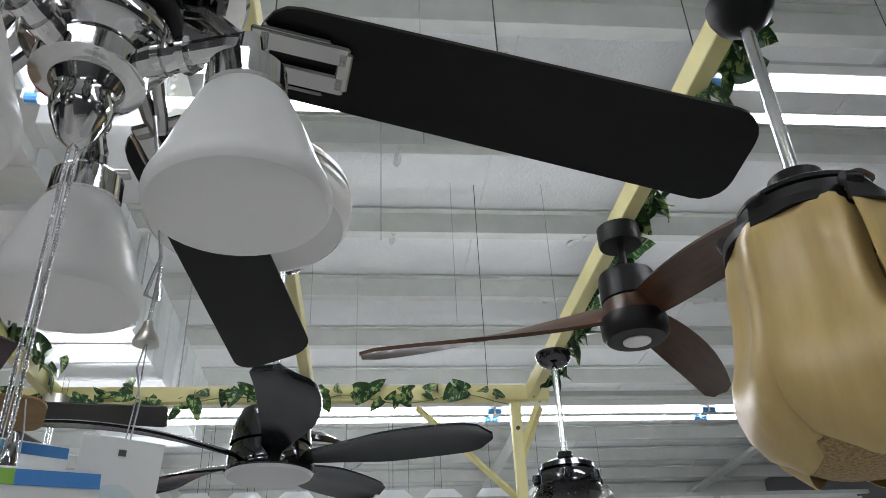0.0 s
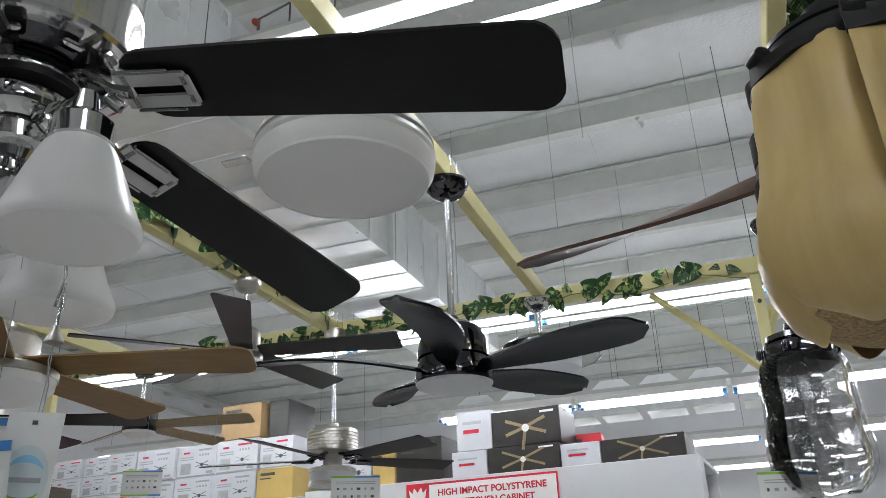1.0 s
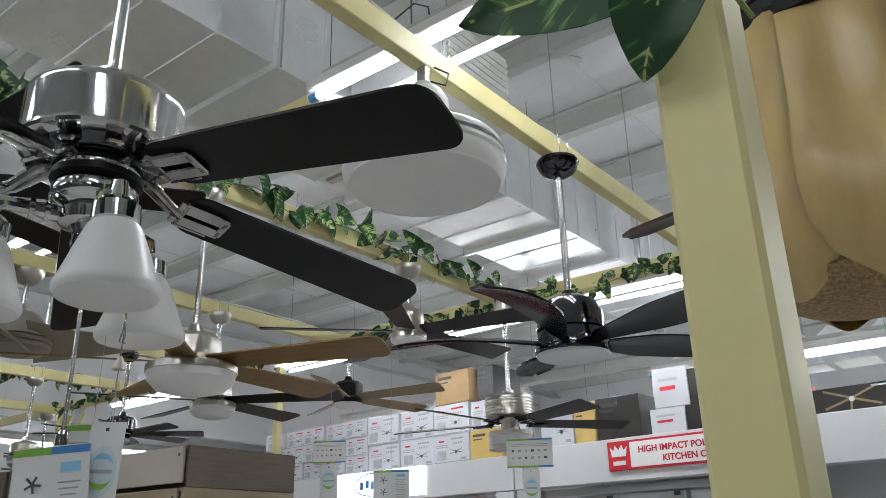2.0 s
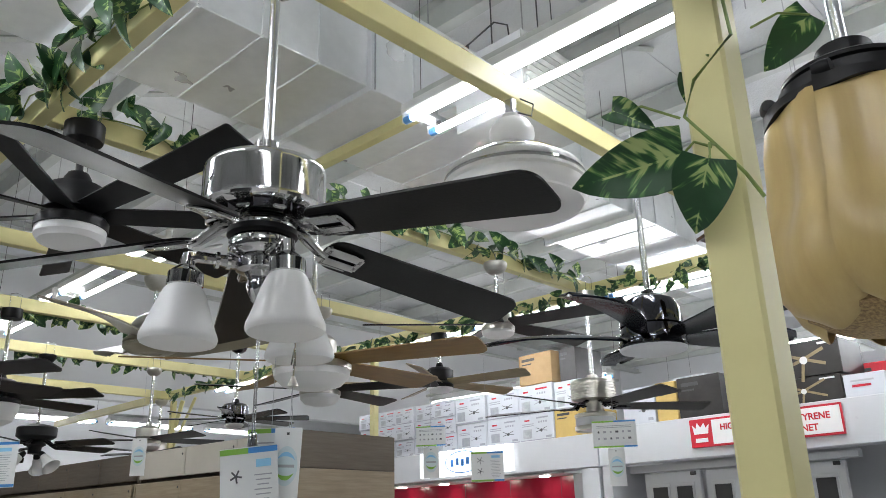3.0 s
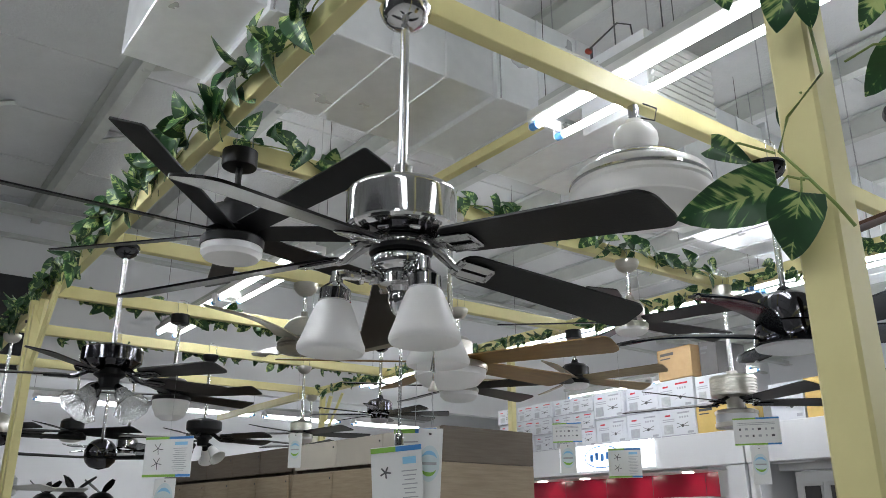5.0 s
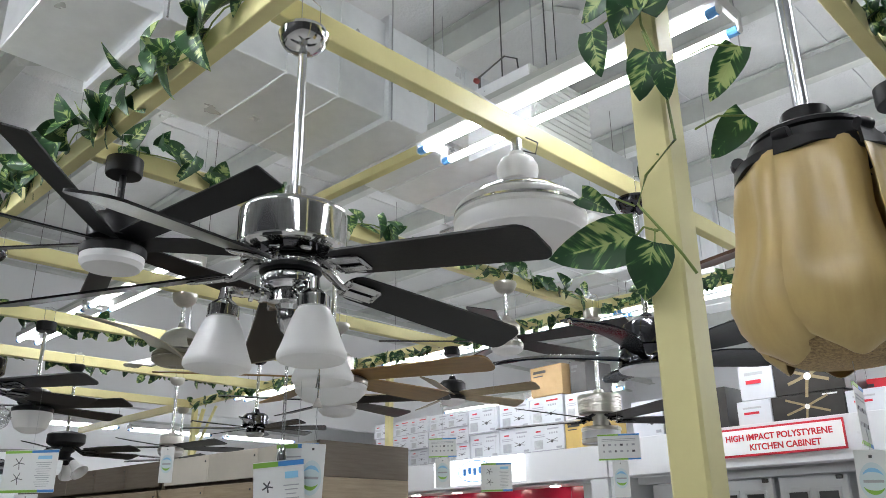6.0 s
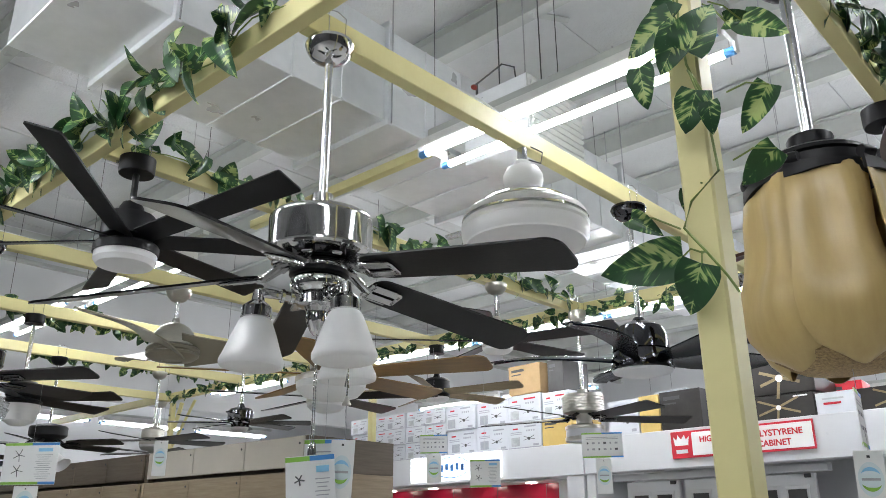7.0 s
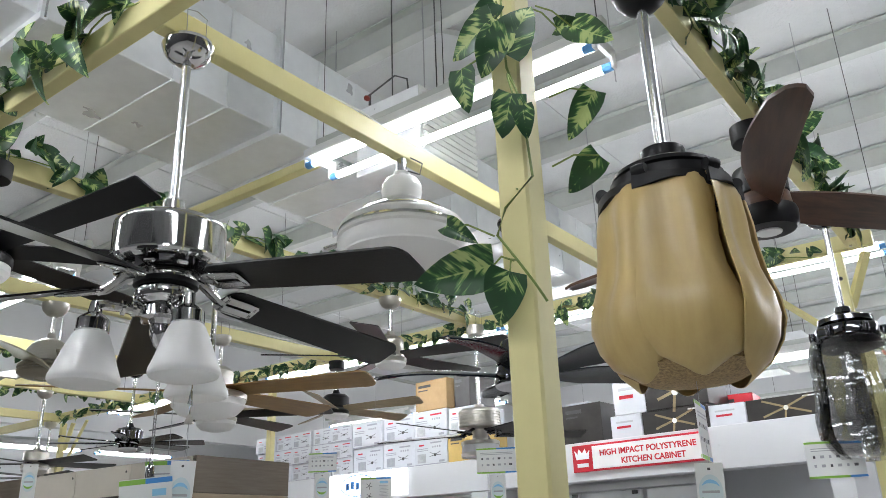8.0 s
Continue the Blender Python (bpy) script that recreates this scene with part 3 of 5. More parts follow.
def main_fan(x, y):
    e = fan_base(x, y, "chrome ceiling fan with black blades and frosted white glass shades", CHROME, -0.53, cr=0.068)
    part("rod_collar", lathe([(0, -0.49), (0.026, -0.491), (0.03, -0.494), (0.031, -0.522), (0.04, -0.525), (0.042, -0.557), (0, -0.558)], 24), CHROME, e)
    part("motor_housing", lathe([(0, -0.551), (0.05, -0.553), (0.118, -0.559), (0.134, -0.563), (0.1405, -0.57), (0.1415, -0.576), (0.1415, -0.582), (0.1415, -0.655), (0.1415, -0.662), (0.145, -0.664), (0.1455, -0.669), (0.142, -0.675), (0.128, -0.68), (0, -0.681)], 64), CHROME, e)
    part("vent_ring", lathe([(0, -0.68), (0.118, -0.68), (0.1, -0.692), (0.07, -0.698), (0, -0.698)], 40), DARKCHROME, e)
    for k in range(10):
        bm = boxed((0, 0, 0), (0.05, 0.03, 0.01), 0.004, turn(18 + 36 * k) @ pose(0.106, 0, -0.69, 0, 26, 0))
        part("vent_fin", bm, CHROME, e)
    part("flywheel", lathe([(0, -0.697), (0.076, -0.697), (0.078, -0.7), (0.078, -0.703), (0.07, -0.704), (0.07, -0.716), (0.08, -0.718), (0.08, -0.73), (0.07, -0.734), (0, -0.734)], 36), BLACKMET, e)
    part("switch_band", lathe([(0.069, -0.702), (0.074, -0.703), (0.075, -0.706), (0.075, -0.714), (0.074, -0.717), (0.069, -0.718)], 40), CHROME, e)
    part("switch_cup", lathe([(0, -0.738), (0.07, -0.738), (0.075, -0.746), (0.075, -0.766), (0.07, -0.774), (0.05, -0.784), (0.047, -0.80), (0.03, -0.828), (0.028, -0.838), (0.03, -0.848), (0.026, -0.862), (0.017, -0.882), (0.007, -0.892), (0, -0.894)], 36), CHROME, e)
    me = finish(paddle(0.16, 0.735, 0.057, 0.067, 15, 0.038, 0.0, 0.042, 0.075), "blade", BLACKBLADE)
    put_blades(e, me, 5, 8.8, -0.733, iron_mesh(IRON, 0.065, 0.264, 0.033, 15, 0.008, 0.11, 7.4))
    kit = part("light_kit", lathe([(0, -0.786), (0.04, -0.786), (0.055, -0.79), (0.055, -0.812), (0.04, -0.818), (0, -0.818)], 30), CHROME, e)
    arm = pipe([(0.045, 0, -0.80), (0.07, 0, -0.798), (0.1, 0, -0.796), (0.145, 0, -0.795), (0.16, 0, -0.80)], [0.013, 0.016, 0.012, 0.013, 0.016], 10)
    for rr in (0.075, 0.1):
        lathe([(0, -0.005), (0.019, -0.004), (0.019, 0.004), (0, 0.005)], 12, arm, pose(rr, 0, -0.797, 0, 90, 0))
    arm = finish(arm, "lamp_arm", CHROME)
    cup = finish(lathe([(0, 0.036), (0.013, 0.034), (0.017, 0.006), (0.03, -0.004), (0.038, -0.012), (0.039, -0.04), (0.034, -0.046), (0, -0.046)], 28), "shade_holder", CHROME)
    sh = finish(shade_mesh(), "shade", FROST)
    for a, reach in ((250, 0.16), (345.5, 0.167), (104, 0.14)):
        m = turn(a) @ pose(reach, 0, -0.824, 0, -2, 0)
        share("lamp_arm", arm, kit, turn(a) @ Matrix.Diagonal((reach / 0.165, 1, 1, 1)))
        share("shade_holder", cup, kit, m)
        share("shade", sh, e, m @ pose(0, 0, -0.042), "frosted white glass shade")
    for dx in (-0.004, 0.004):
        part("pull_chain", dots(85, 0.0022, -0.885, -1.165, dx, 0.004), STEEL, e)
        part("chain_pull", lathe([(0, 0.0), (0.004, -0.003), (0.0075, -0.025), (0.006, -0.035), (0, -0.037)], 12, m=pose(dx * 1.8, 0.004, -1.165)), CHROME, e)
    # second switch chain, gathered into a loop over a small bell
    bx, by = 0.085, 0.039
    part("pull_chain", pipe([(0.06, 0.03, -0.83), (0.078, 0.035, -0.93), (0.086, 0.04, -0.99), (0.078, 0.038, -1.03), (0.09, 0.04, -1.035), (0.088, 0.039, -1.0), (bx, by, -1.055)], 0.002, 6), STEEL, e)
    part("chain_pull", lathe([(0, 0.01), (0.004, 0.009), (0.006, 0.002), (0.0115, -0.01), (0.0115, -0.013), (0, -0.013)], 14, m=pose(bx, by, -1.065)), NICKEL, e)
    part("thread", pipe([(bx, by, -1.076), (bx - 0.004, by, -1.1), (bx + 0.003, by, -1.13), (bx, by, -1.165)], 0.0008, 4), GREYINK, e)
    return e


main_fan(0, 0)


def disc_fan(x, y):
    e = empty("ceiling_fan", pose(x, y, TOP), "white retractable ceiling fan with a round chrome-edged opal lamp", "ceiling fan", "ceiling fans on display")
    part("hanging_bracket", boxed((0, 0, -0.035), (0.035, 0.03, 0.075), 0.006), STEEL, e)
    part("motor_housing", lathe([(0, -0.06), (0.03, -0.06), (0.032, -0.075), (0.06, -0.09), (0.074, -0.115), (0.076, -0.14), (0.066, -0.175), (0.04, -0.195), (0.035, -0.215), (0, -0.216)], 32), WHITEPL, e)
    part("canopy_ring", lathe([(0.0362, -0.208), (0.1086, -0.214), (0.1629, -0.232), (0.181, -0.25), (0.1765, -0.254), (0, -0.245)], 48), CHROME, e, "chrome rim")
    part("lamp_body", lathe([(0, -0.25), (0.1792, -0.254), (0.2172, -0.272), (0.2281, -0.285), (0.2308, -0.30), (0.2235, -0.305), (0.2235, -0.31), (0.2335, -0.316), (0.2371, -0.33), (0.2308, -0.34), (0, -0.341)], 56), WHITEPL, e)
    part("diffuser", lathe([(0.2308, -0.334), (0.2353, -0.35), (0.2308, -0.375), (0.2172, -0.394), (0.181, -0.4), (0.0905, -0.405), (0, -0.406)], 56), OPAL, e, "opal white diffuser")
    part("rim_ring", lathe([(0.2226, -0.302), (0.2339, -0.304), (0.2339, -0.311), (0.2226, -0.313)], 56), CHROME, e, "thin chrome rim")
    part("lens_ring", lathe([(0.2136, -0.39), (0.2158, -0.3975), (0.219, -0.396), (0.2208, -0.388)], 56), OPAL, e)
    part("side_clip", boxed((-0.3, -0.05, -0.29), (0.08, 0.03, 0.012), 0.003), STEEL, e)
    part("wire", pipe([(0.03, 0, -0.06), (0.07, 0.02, -0.08), (0.06, 0.05, -0.02), (0.02, 0.03, 0.01)], 0.003, 5), DARKGREY, e)
    return e


disc_fan(0.005, 0.945)


def gloss_fan(x, y):
    e = fan_base(x, y, "gloss black ceiling fan with curved rounded blades and an opal lamp", DARKCHROME, -0.54, cr=0.075)
    part("motor_housing", lathe([(0, -0.515), (0.02, -0.515), (0.03, -0.53), (0.06, -0.54), (0.095, -0.56), (0.113, -0.6), (0.12, -0.66), (0, -0.66)], 44), DARKCHROME, e)
    part("lower_housing", lathe([(0, -0.665), (0.115, -0.665), (0.122, -0.69), (0.132, -0.735), (0.128, -0.745), (0, -0.745)], 44), DARKCHROME, e)
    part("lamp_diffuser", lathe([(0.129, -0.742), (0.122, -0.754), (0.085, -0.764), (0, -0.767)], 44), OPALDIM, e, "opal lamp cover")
    st = []
    for k in range(15):
        f = k / 14
        w = 0.034 + 0.052 * math.sin(math.pi * (0.08 + 0.62 * f)) if f <= 0.82 else (0.034 + 0.052 * math.sin(math.pi * (0.08 + 0.62 * 0.82))) * math.sqrt(max(0.02, 1 - ((f - 0.82) / 0.18) ** 2))
        st.append((0.11 + 0.55 * f, 0.035 * math.sin(math.pi * f), w * (0.62 + 0.38 * min(1, f * 2.5)), 0.03 * math.sin(math.pi * f * 0.7), -(17 - 6 * f)))
    me = finish(blade_bm(st, 0.007, 5, 0.008), "blade", GLOSSBLADE)
    put_blades(e, me, 5, -11, -0.7)
    return e


gloss_fan(0, 1.75)


def clear_disc_fan(x, y):
    e = fan_base(x, y, "chrome retractable ceiling fan with folded clear blades round a lamp", CHROME, -0.2, cr=0.07)
    part("motor_housing", lathe([(0, -0.19), (0.05, -0.2), (0.14, -0.22), (0.2, -0.255), (0.2, -0.275), (0, -0.275)], 44), DARKCHROME, e)
    part("folded_blades", lathe([(0.12, -0.285), (0.285, -0.31), (0.29, -0.316), (0.285, -0.322), (0.12, -0.297)], 56), CLEAR, e, "clear folded blades")
    part("ring", lathe([(0.286, -0.312), (0.294, -0.316), (0.286, -0.322)], 56), CHROME, e)
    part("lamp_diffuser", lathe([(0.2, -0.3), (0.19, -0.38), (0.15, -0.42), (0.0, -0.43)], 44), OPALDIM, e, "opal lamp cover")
    return e


clear_disc_fan(-0.015, 3.13)


def seven_blade_fan(x, y):
    e = fan_base(x, y, "matt black ceiling fan with seven narrow blades and opal lamp", BLACKMET, -0.2, "drum", cr=0.068, rod_mat=BLACKMET)
    part("motor_housing", lathe([(0, -0.185), (0.035, -0.187), (0.045, -0.205), (0.05, -0.225), (0.09, -0.24), (0.1, -0.26), (0.1, -0.33), (0.08, -0.34), (0, -0.34)], 40), BLACKMET, e)
    part("lower_housing", lathe([(0, -0.355), (0.11, -0.355), (0.118, -0.365), (0.118, -0.395), (0, -0.396)], 40), BLACKMET, e)
    part("lamp_diffuser", lathe([(0.113, -0.394), (0.113, -0.42), (0.1, -0.438), (0, -0.445)], 40), OPAL, e, "opal lamp cover")
    me = finish(paddle(0.06, 0.84, 0.042, 0.058, 16, 0.012, 0, 0.01, -0.03), "blade", BLACKMET)
    put_blades(e, me, 7, -43, -0.335)
    return e


seven_blade_fan(-1.153, 0.0)


def glass_kit_fan(x, y, start, rod, blade_mat, metal, label, group_shades=4, big=False, rod_mat=None):
    """A five-blade fan with bell-shaped lamp glasses."""
    d = rod
    e = fan_base(x, y, label, metal, d, cr=0.062, rod_mat=rod_mat)
    part("motor_housing", lathe([(0, d + 0.01), (0.05, d + 0.008), (0.135, d - 0.012), (0.145, d - 0.022), (0.145, d - 0.085), (0.13, d - 0.098), (0.09, d - 0.12), (0, d - 0.12)], 40), metal, e)
    part("flywheel", lathe([(0, d - 0.12), (0.075, d - 0.12), (0.075, d - 0.15), (0.05, d - 0.165), (0.045, d - 0.215), (0, d - 0.22)], 32), BLACKMET, e)
    me = finish(paddle(0.2, 0.66, 0.058, 0.072, 12, 0.03), "blade", blade_mat)
    put_blades(e, me, 5, start, d - 0.15, iron_mesh(metal, 0.075, 0.3, 0.03))
    prof = [(0.022, 0), (0.03, -0.01), (0.036, -0.04), (0.042, -0.075), (0.058, -0.105), (0.072, -0.125), (0.069, -0.127), (0.053, -0.105), (0.038, -0.075), (0.03, -0.03), (0.018, -0.005)]
    bm = lathe(prof if big else [(r * 1.12, z * 0.98) for r, z in prof], 20 if big else 48)
    if not big:
        for v in bm.verts:      # ribs that grow towards the frilled hem
            a = math.atan2(v.co.y, v.co.x)
            k = 1 + 0.055 * math.cos(8 * a) * min(1.0, -v.co.z / 0.1) + 0.012 * math.cos(24 * a)
            v.co.x, v.co.y = v.co.x * k, v.co.y * k
    sh = finish(bm, "shade", RIBGLASS if not big else FROST)
    cup = finish(lathe([(0, 0.03), (0.014, 0.03), (0.022, 0.01), (0.026, -0.012), (0, -0.014)], 20), "shade_holder", metal)
    for k in range(group_shades):
        m = turn(25 + 360 / group_shades * k) @ pose(0.085, 0, d - 0.225, 0, -46, 0)
        share("shade_holder", cup, e, m)
        share("shade", sh, e, m @ pose(0, 0, -0.01), "ribbed clear glass shade" if not big else "white glass shade")
    part("pull_chain", dots(30, 0.002, d - 0.22, d - 0.4), STEEL, e)
    return e


glass_kit_fan(-2.56, -0.03, -40, -0.53, GREYBLADE, DARKCHROME, "dark chrome ceiling fan with grey blades and glass shades")


def curved_three_fan(x, y):
    e = fan_base(x, y, "satin nickel ceiling fan with three curved sand-coloured blades", NICKEL, -0.26, "bell", cr=0.075)
    part("motor_housing", lathe([(0, -0.175), (0.02, -0.176), (0.024, -0.205), (0.055, -0.215), (0.09, -0.238), (0.113, -0.27), (0.124, -0.305), (0.126, -0.342), (0, -0.345)], 40), NICKEL, e)
    part("lower_housing", lathe([(0, -0.35), (0.14, -0.352), (0.15, -0.362), (0.152, -0.376), (0.142, -0.38), (0.142, -0.386), (0.152, -0.39), (0.15, -0.404), (0.12, -0.425), (0.06, -0.434), (0.055, -0.428), (0, -0.428)], 40), SANDBLADE, e)
    st = []
    for k in range(15):
        f = k / 14
        st.append((0.06 + 0.72 * f, 0.1 * math.sin(math.pi * f) - 0.02, max(0.008, 0.11 * (1 - f) ** 1.5 + 0.055 - 0.05 * max(0, f - 0.8) / 0.2), 0.06 * f - 0.02, -(24 - 14 * f)))
    put_blades(e, finish(blade_bm(st, 0.008, 5, 0.006), "blade", SANDBLADE), 3, -66, -0.35)
    return e


curved_three_fan(-2.64, 1.05)


def flat_lamp_fan(x, y, start, rod, blade_mat, metal, label, n=5, r=0.7, w=(0.05, 0.075), lamp=0.115, corner=0.02, bowl=0.03, canopy="dome", body=0.1, pitch=12, blades_up=0.0):
    """A fan with a short drum motor and a shallow lamp under it."""
    d = rod
    e = fan_base(x, y, label, metal, d, canopy)
    part("motor_housing", lathe([(0, d + 0.04), (0.02, d + 0.04), (0.03, d + 0.012), (body * 0.8, d), (body, d - 0.02), (body, d - 0.085), (body * 0.86, d - 0.1), (0, d - 0.1)], 36), metal, e)
    part("lamp_ring", lathe([(0, d - 0.112), (lamp * 0.9, d - 0.112), (lamp, d - 0.122), (lamp, d - 0.145), (0, d - 0.146)], 40), metal, e)
    part("lamp_diffuser", lathe([(lamp * 0.97, d - 0.144), (lamp * 0.95, d - 0.15 - bowl * 0.3), (lamp * 0.75, d - 0.15 - bowl * 0.75), (lamp * 0.4, d - 0.15 - bowl * 0.95), (0, d - 0.15 - bowl)], 40), OPAL, e, "opal lamp cover")
    me = finish(paddle(0.08, r, w[0], w[1], pitch, corner, 0, 0.015), "blade", blade_mat)
    put_blades(e, me, n, start, d - 0.105 + blades_up)
    return e


flat_lamp_fan(-1.18, 2.265, -60, -0.24, GREYBLADE, NICKEL, "satin nickel ceiling fan with grey blades and a small opal lamp", r=0.72, lamp=0.09, body=0.075)
flat_lamp_fan(-1.21, 1.065, 22.5, -0.59, OAKBLADE, NICKEL, "nickel ceiling fan with honey-brown wooden blades and bowl lamp", r=0.76, w=(0.055, 0.082), lamp=0.165, bowl=0.075, corner=0.045)
flat_lamp_fan(-2.565, 3.25, 12, -0.26, KHAKI, BLACKMET, "black ceiling fan with khaki wooden blades", n=5, r=0.72, w=(0.045, 0.06), lamp=0.1, corner=0.03, canopy="drum", pitch=18)
flat_lamp_fan(-2.565, 2.155, 30, -0.42, BLACKBLADE, NICKEL, "nickel ceiling fan with black blades and a glass bowl lamp", r=0.76, lamp=0.13, bowl=0.06, corner=0.03)


def grooved_fan(x, y):
    e = fan_base(x, y, "brushed nickel ceiling fan with a grooved motor and thin wooden blades", NICKEL, -0.54, "drum", cr=0.06)
    prof = [(0, -0.52), (0.03, -0.52), (0.035, -0.55), (0.125, -0.555), (0.132, -0.562)]
    for k in range(6):
        z = -0.566 - 0.017 * k
        prof += [(0.134, z), (0.134, z - 0.011), (0.128, z - 0.012), (0.128, z - 0.016)]
    prof += [(0.13, -0.67), (0.06, -0.68), (0.05, -0.7), (0.05, -0.74), (0.06, -0.75), (0, -0.751)]
    part("motor_housing", lathe(prof, 44), NICKEL, e)
    part("lamp_ring", lathe([(0, -0.744), (0.06, -0.746), (0.112, -0.75), (0.122, -0.756), (0.122, -0.774), (0.117, -0.776), (0.112, -0.77)], 40), NICKEL, e)
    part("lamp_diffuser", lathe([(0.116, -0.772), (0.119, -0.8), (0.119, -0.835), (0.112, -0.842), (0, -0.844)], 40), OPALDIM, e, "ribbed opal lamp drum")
    part("lamp_band", lathe([(0.12, -0.822), (0.124, -0.825), (0.124, -0.846), (0.116, -0.851), (0.11, -0.845), (0.12, -0.822)], 40), NICKEL, e)
    me = finish(paddle(0.14, 0.7, 0.05, 0.07, 12, 0.01, 0, 0.01), "blade", GREYBLADE)
    put_blades(e, me, 5, 50, -0.705, iron_mesh(DARKCHROME, 0.05, 0.22, 0.02))
    return e


grooved_fan(-1.178, 3.13)


def tulip_fan(x, y):
    e = fan_base(x, y, "retractable ceiling fan with tan petal blades folded down", BLACKMET, -0.5, "bell", 0.0145, cr=0.075)
    part("rod_collar", lathe([(0, -0.46), (0.052, -0.46), (0.054, -0.466), (0.046, -0.508), (0, -0.51)], 32), BLACKMET, e)
    part("hub", lathe([(0.0, -0.505), (0.07, -0.507), (0.115, -0.522), (0.126, -0.53), (0.128, -0.54), (0.11, -0.552), (0.0, -0.55)], 40), BLACKMET, e)
    prof = [(0.146, -0.59), (0.155, -0.625), (0.158, -0.68), (0.158, -0.74), (0.168, -0.81), (0.188, -0.87), (0.197, -0.92), (0.19, -0.97), (0.165, -1.015), (0.13, -1.04)]
    nseg, wide = 14, 70
    bm = bmesh.new()
    grid = [[], []]
    for i, (r, z) in enumerate(prof):
        f = i / (len(prof) - 1)
        span = wide * (1.0 if f < 0.8 else 1 - 0.55 * ((f - 0.8) / 0.2) ** 2)
        rows = [[], []]
        for k in range(nseg + 1):
            u = k / nseg
            a = radians((u - 0.5) * span)
            lift = 0.013 * (1 - 2 * u) * (0.4 + 0.6 * math.sin(math.pi * min(1, f * 1.2))) + 0.011 * math.cos(u * math.pi * 3) * math.sin(math.pi * min(1, f * 1.1 + 0.1))
            tipz = z - (0.02 * math.cos((u - 0.5) * math.pi) if f > 0.8 else 0) * (f - 0.8) / 0.2
            for s in (0, 1):
                rr = r + lift - 0.004 * s
                rows[s].append(bm.verts.new((rr * math.cos(a), rr * math.sin(a), tipz)))
        for s in (0, 1):
            grid[s].append(rows[s])
    for s in (0, 1):
        for a, b in zip(grid[s], grid[s][1:]):
            for k in range(nseg):
                bm.faces.new((a[k], a[k + 1], b[k + 1], b[k]))
    for i in range(len(prof) - 1):
        for k in (0, nseg):
            bm.faces.new((grid[0][i][k], grid[0][i + 1][k], grid[1][i + 1][k], grid[1][i][k]))
    for i in (0, len(prof) - 1):
        for k in range(nseg):
            bm.faces.new((grid[0][i][k], grid[0][i][k + 1], grid[1][i][k + 1], grid[1][i][k]))
    petal = finish(bm, "blade", TAN, sharp=60)
    bm = bmesh.new()
    ring = []
    for k in range(11):
        u = k / 10
        a = radians((u - 0.5) * (wide + 1))
        lift = 0.014 * (1 - 2 * u) + 0.004
        h = 0.02 + 0.012 * math.sin(math.pi * u)
        col = []
        for rr, z in ((0.151 + lift, -0.611 - 0.008 * math.cos(u * 6.28)), (0.148 + lift, -0.583), (0.138 + lift, -0.583), (0.14 + lift, -0.611 - 0.008 * math.cos(u * 6.28))):
            col.append(bm.verts.new((rr * math.cos(a), rr * math.sin(a), z)))
        ring.append(col)
    for a, b in zip(ring, ring[1:]):
        for k in range(4):
            bm.faces.new((a[k], a[(k + 1) % 4], b[(k + 1) % 4], b[k]))
    bm.faces.new(ring[0])
    bm.faces.new(ring[-1])
    a = radians(-0.42 * wide)
    lathe([(0, -0.016), (0.014, -0.016), (0.016, 0), (0.014, 0.016), (0, 0.016)], 12, bm, pose(0.156 * math.cos(a), 0.156 * math.sin(a), -0.572, 90, 0, -30))
    clip = finish(bm, "blade_clip", BLACKMET)
    part("hinge_ring", lathe([(0.11, -0.55), (0.135, -0.552), (0.135, -0.59), (0.11, -0.592)], 40), BLACKMET, e)
    for k in range(6):
        b = share("blade", petal, e, turn(-62 + 60 * k))
        share("blade_clip", clip, b, None, "black blade clip")
    part("inner_cover", lathe([(0.13, -0.88), (0.165, -0.95), (0.15, -1.025), (0.1, -1.05), (0, -1.055)], 32), WOVEN, e, "speckled woven underside")
    low = Matrix.Translation((0, 0, -0.0477)) @ Matrix.Diagonal((1, 1, 0.955, 1))     # the folded head sits a little lower and shorter
    for ob in e.children:
        if ob.name.split(".")[0] not in ("canopy", "downrod", "hook_wire"):
            ob.matrix_basis = low @ ob.matrix_basis
    return e


tulip_fan(1.115, 0.592)


def walnut_fan(x, y):
    e = fan_base(x, y, "black ceiling fan with three twisted dark walnut blades", BLACKMET, -0.16, "drum", cr=0.07, rod_mat=BLACKMET)
    part("motor_housing", lathe([(0, -0.15), (0.03, -0.152), (0.034, -0.165), (0.085, -0.175), (0.09, -0.185), (0.09, -0.27), (0, -0.275)], 40), BLACKMET, e)
    part("blade_hub", lathe([(0, -0.275), (0.088, -0.276), (0.09, -0.3), (0.094, -0.325), (0, -0.326)], 40), WALNUT, e)
    part("lower_housing", lathe([(0, -0.325), (0.1, -0.327), (0.105, -0.34), (0.102, -0.385), (0.09, -0.4), (0.045, -0.404), (0, -0.4)], 40), BLACKMET, e)
    part("lamp_lens", lathe([(0.044, -0.402), (0.042, -0.408), (0, -0.409)], 28), OPAL, e, "small white lamp lens")
    st = []
    for k in range(17):
        f = k / 16
        w = 0.04 + 0.032 * math.sin(math.pi * min(1, f * 0.8 + 0.1))
        if f > 0.93:
            w *= math.sqrt(max(0.25, 1 - ((f - 0.93) / 0.075) ** 2))
        st.append((0.06 + 0.8 * f, -0.03 * math.sin(math.pi * f), w, 0.0 - 0.05 * f, -(42 * (1 - f) ** 1.5 + 8)))
    me = finish(blade_bm(st, 0.012, 5, 0.004), "blade", WALNUT)
    for k in range(3):      # the rotor hangs a little out of level
        share("blade", me, e, pose(0, 0, -0.305, 0, -2.4, 0) @ turn(170.5 + 120 * k))
    return e


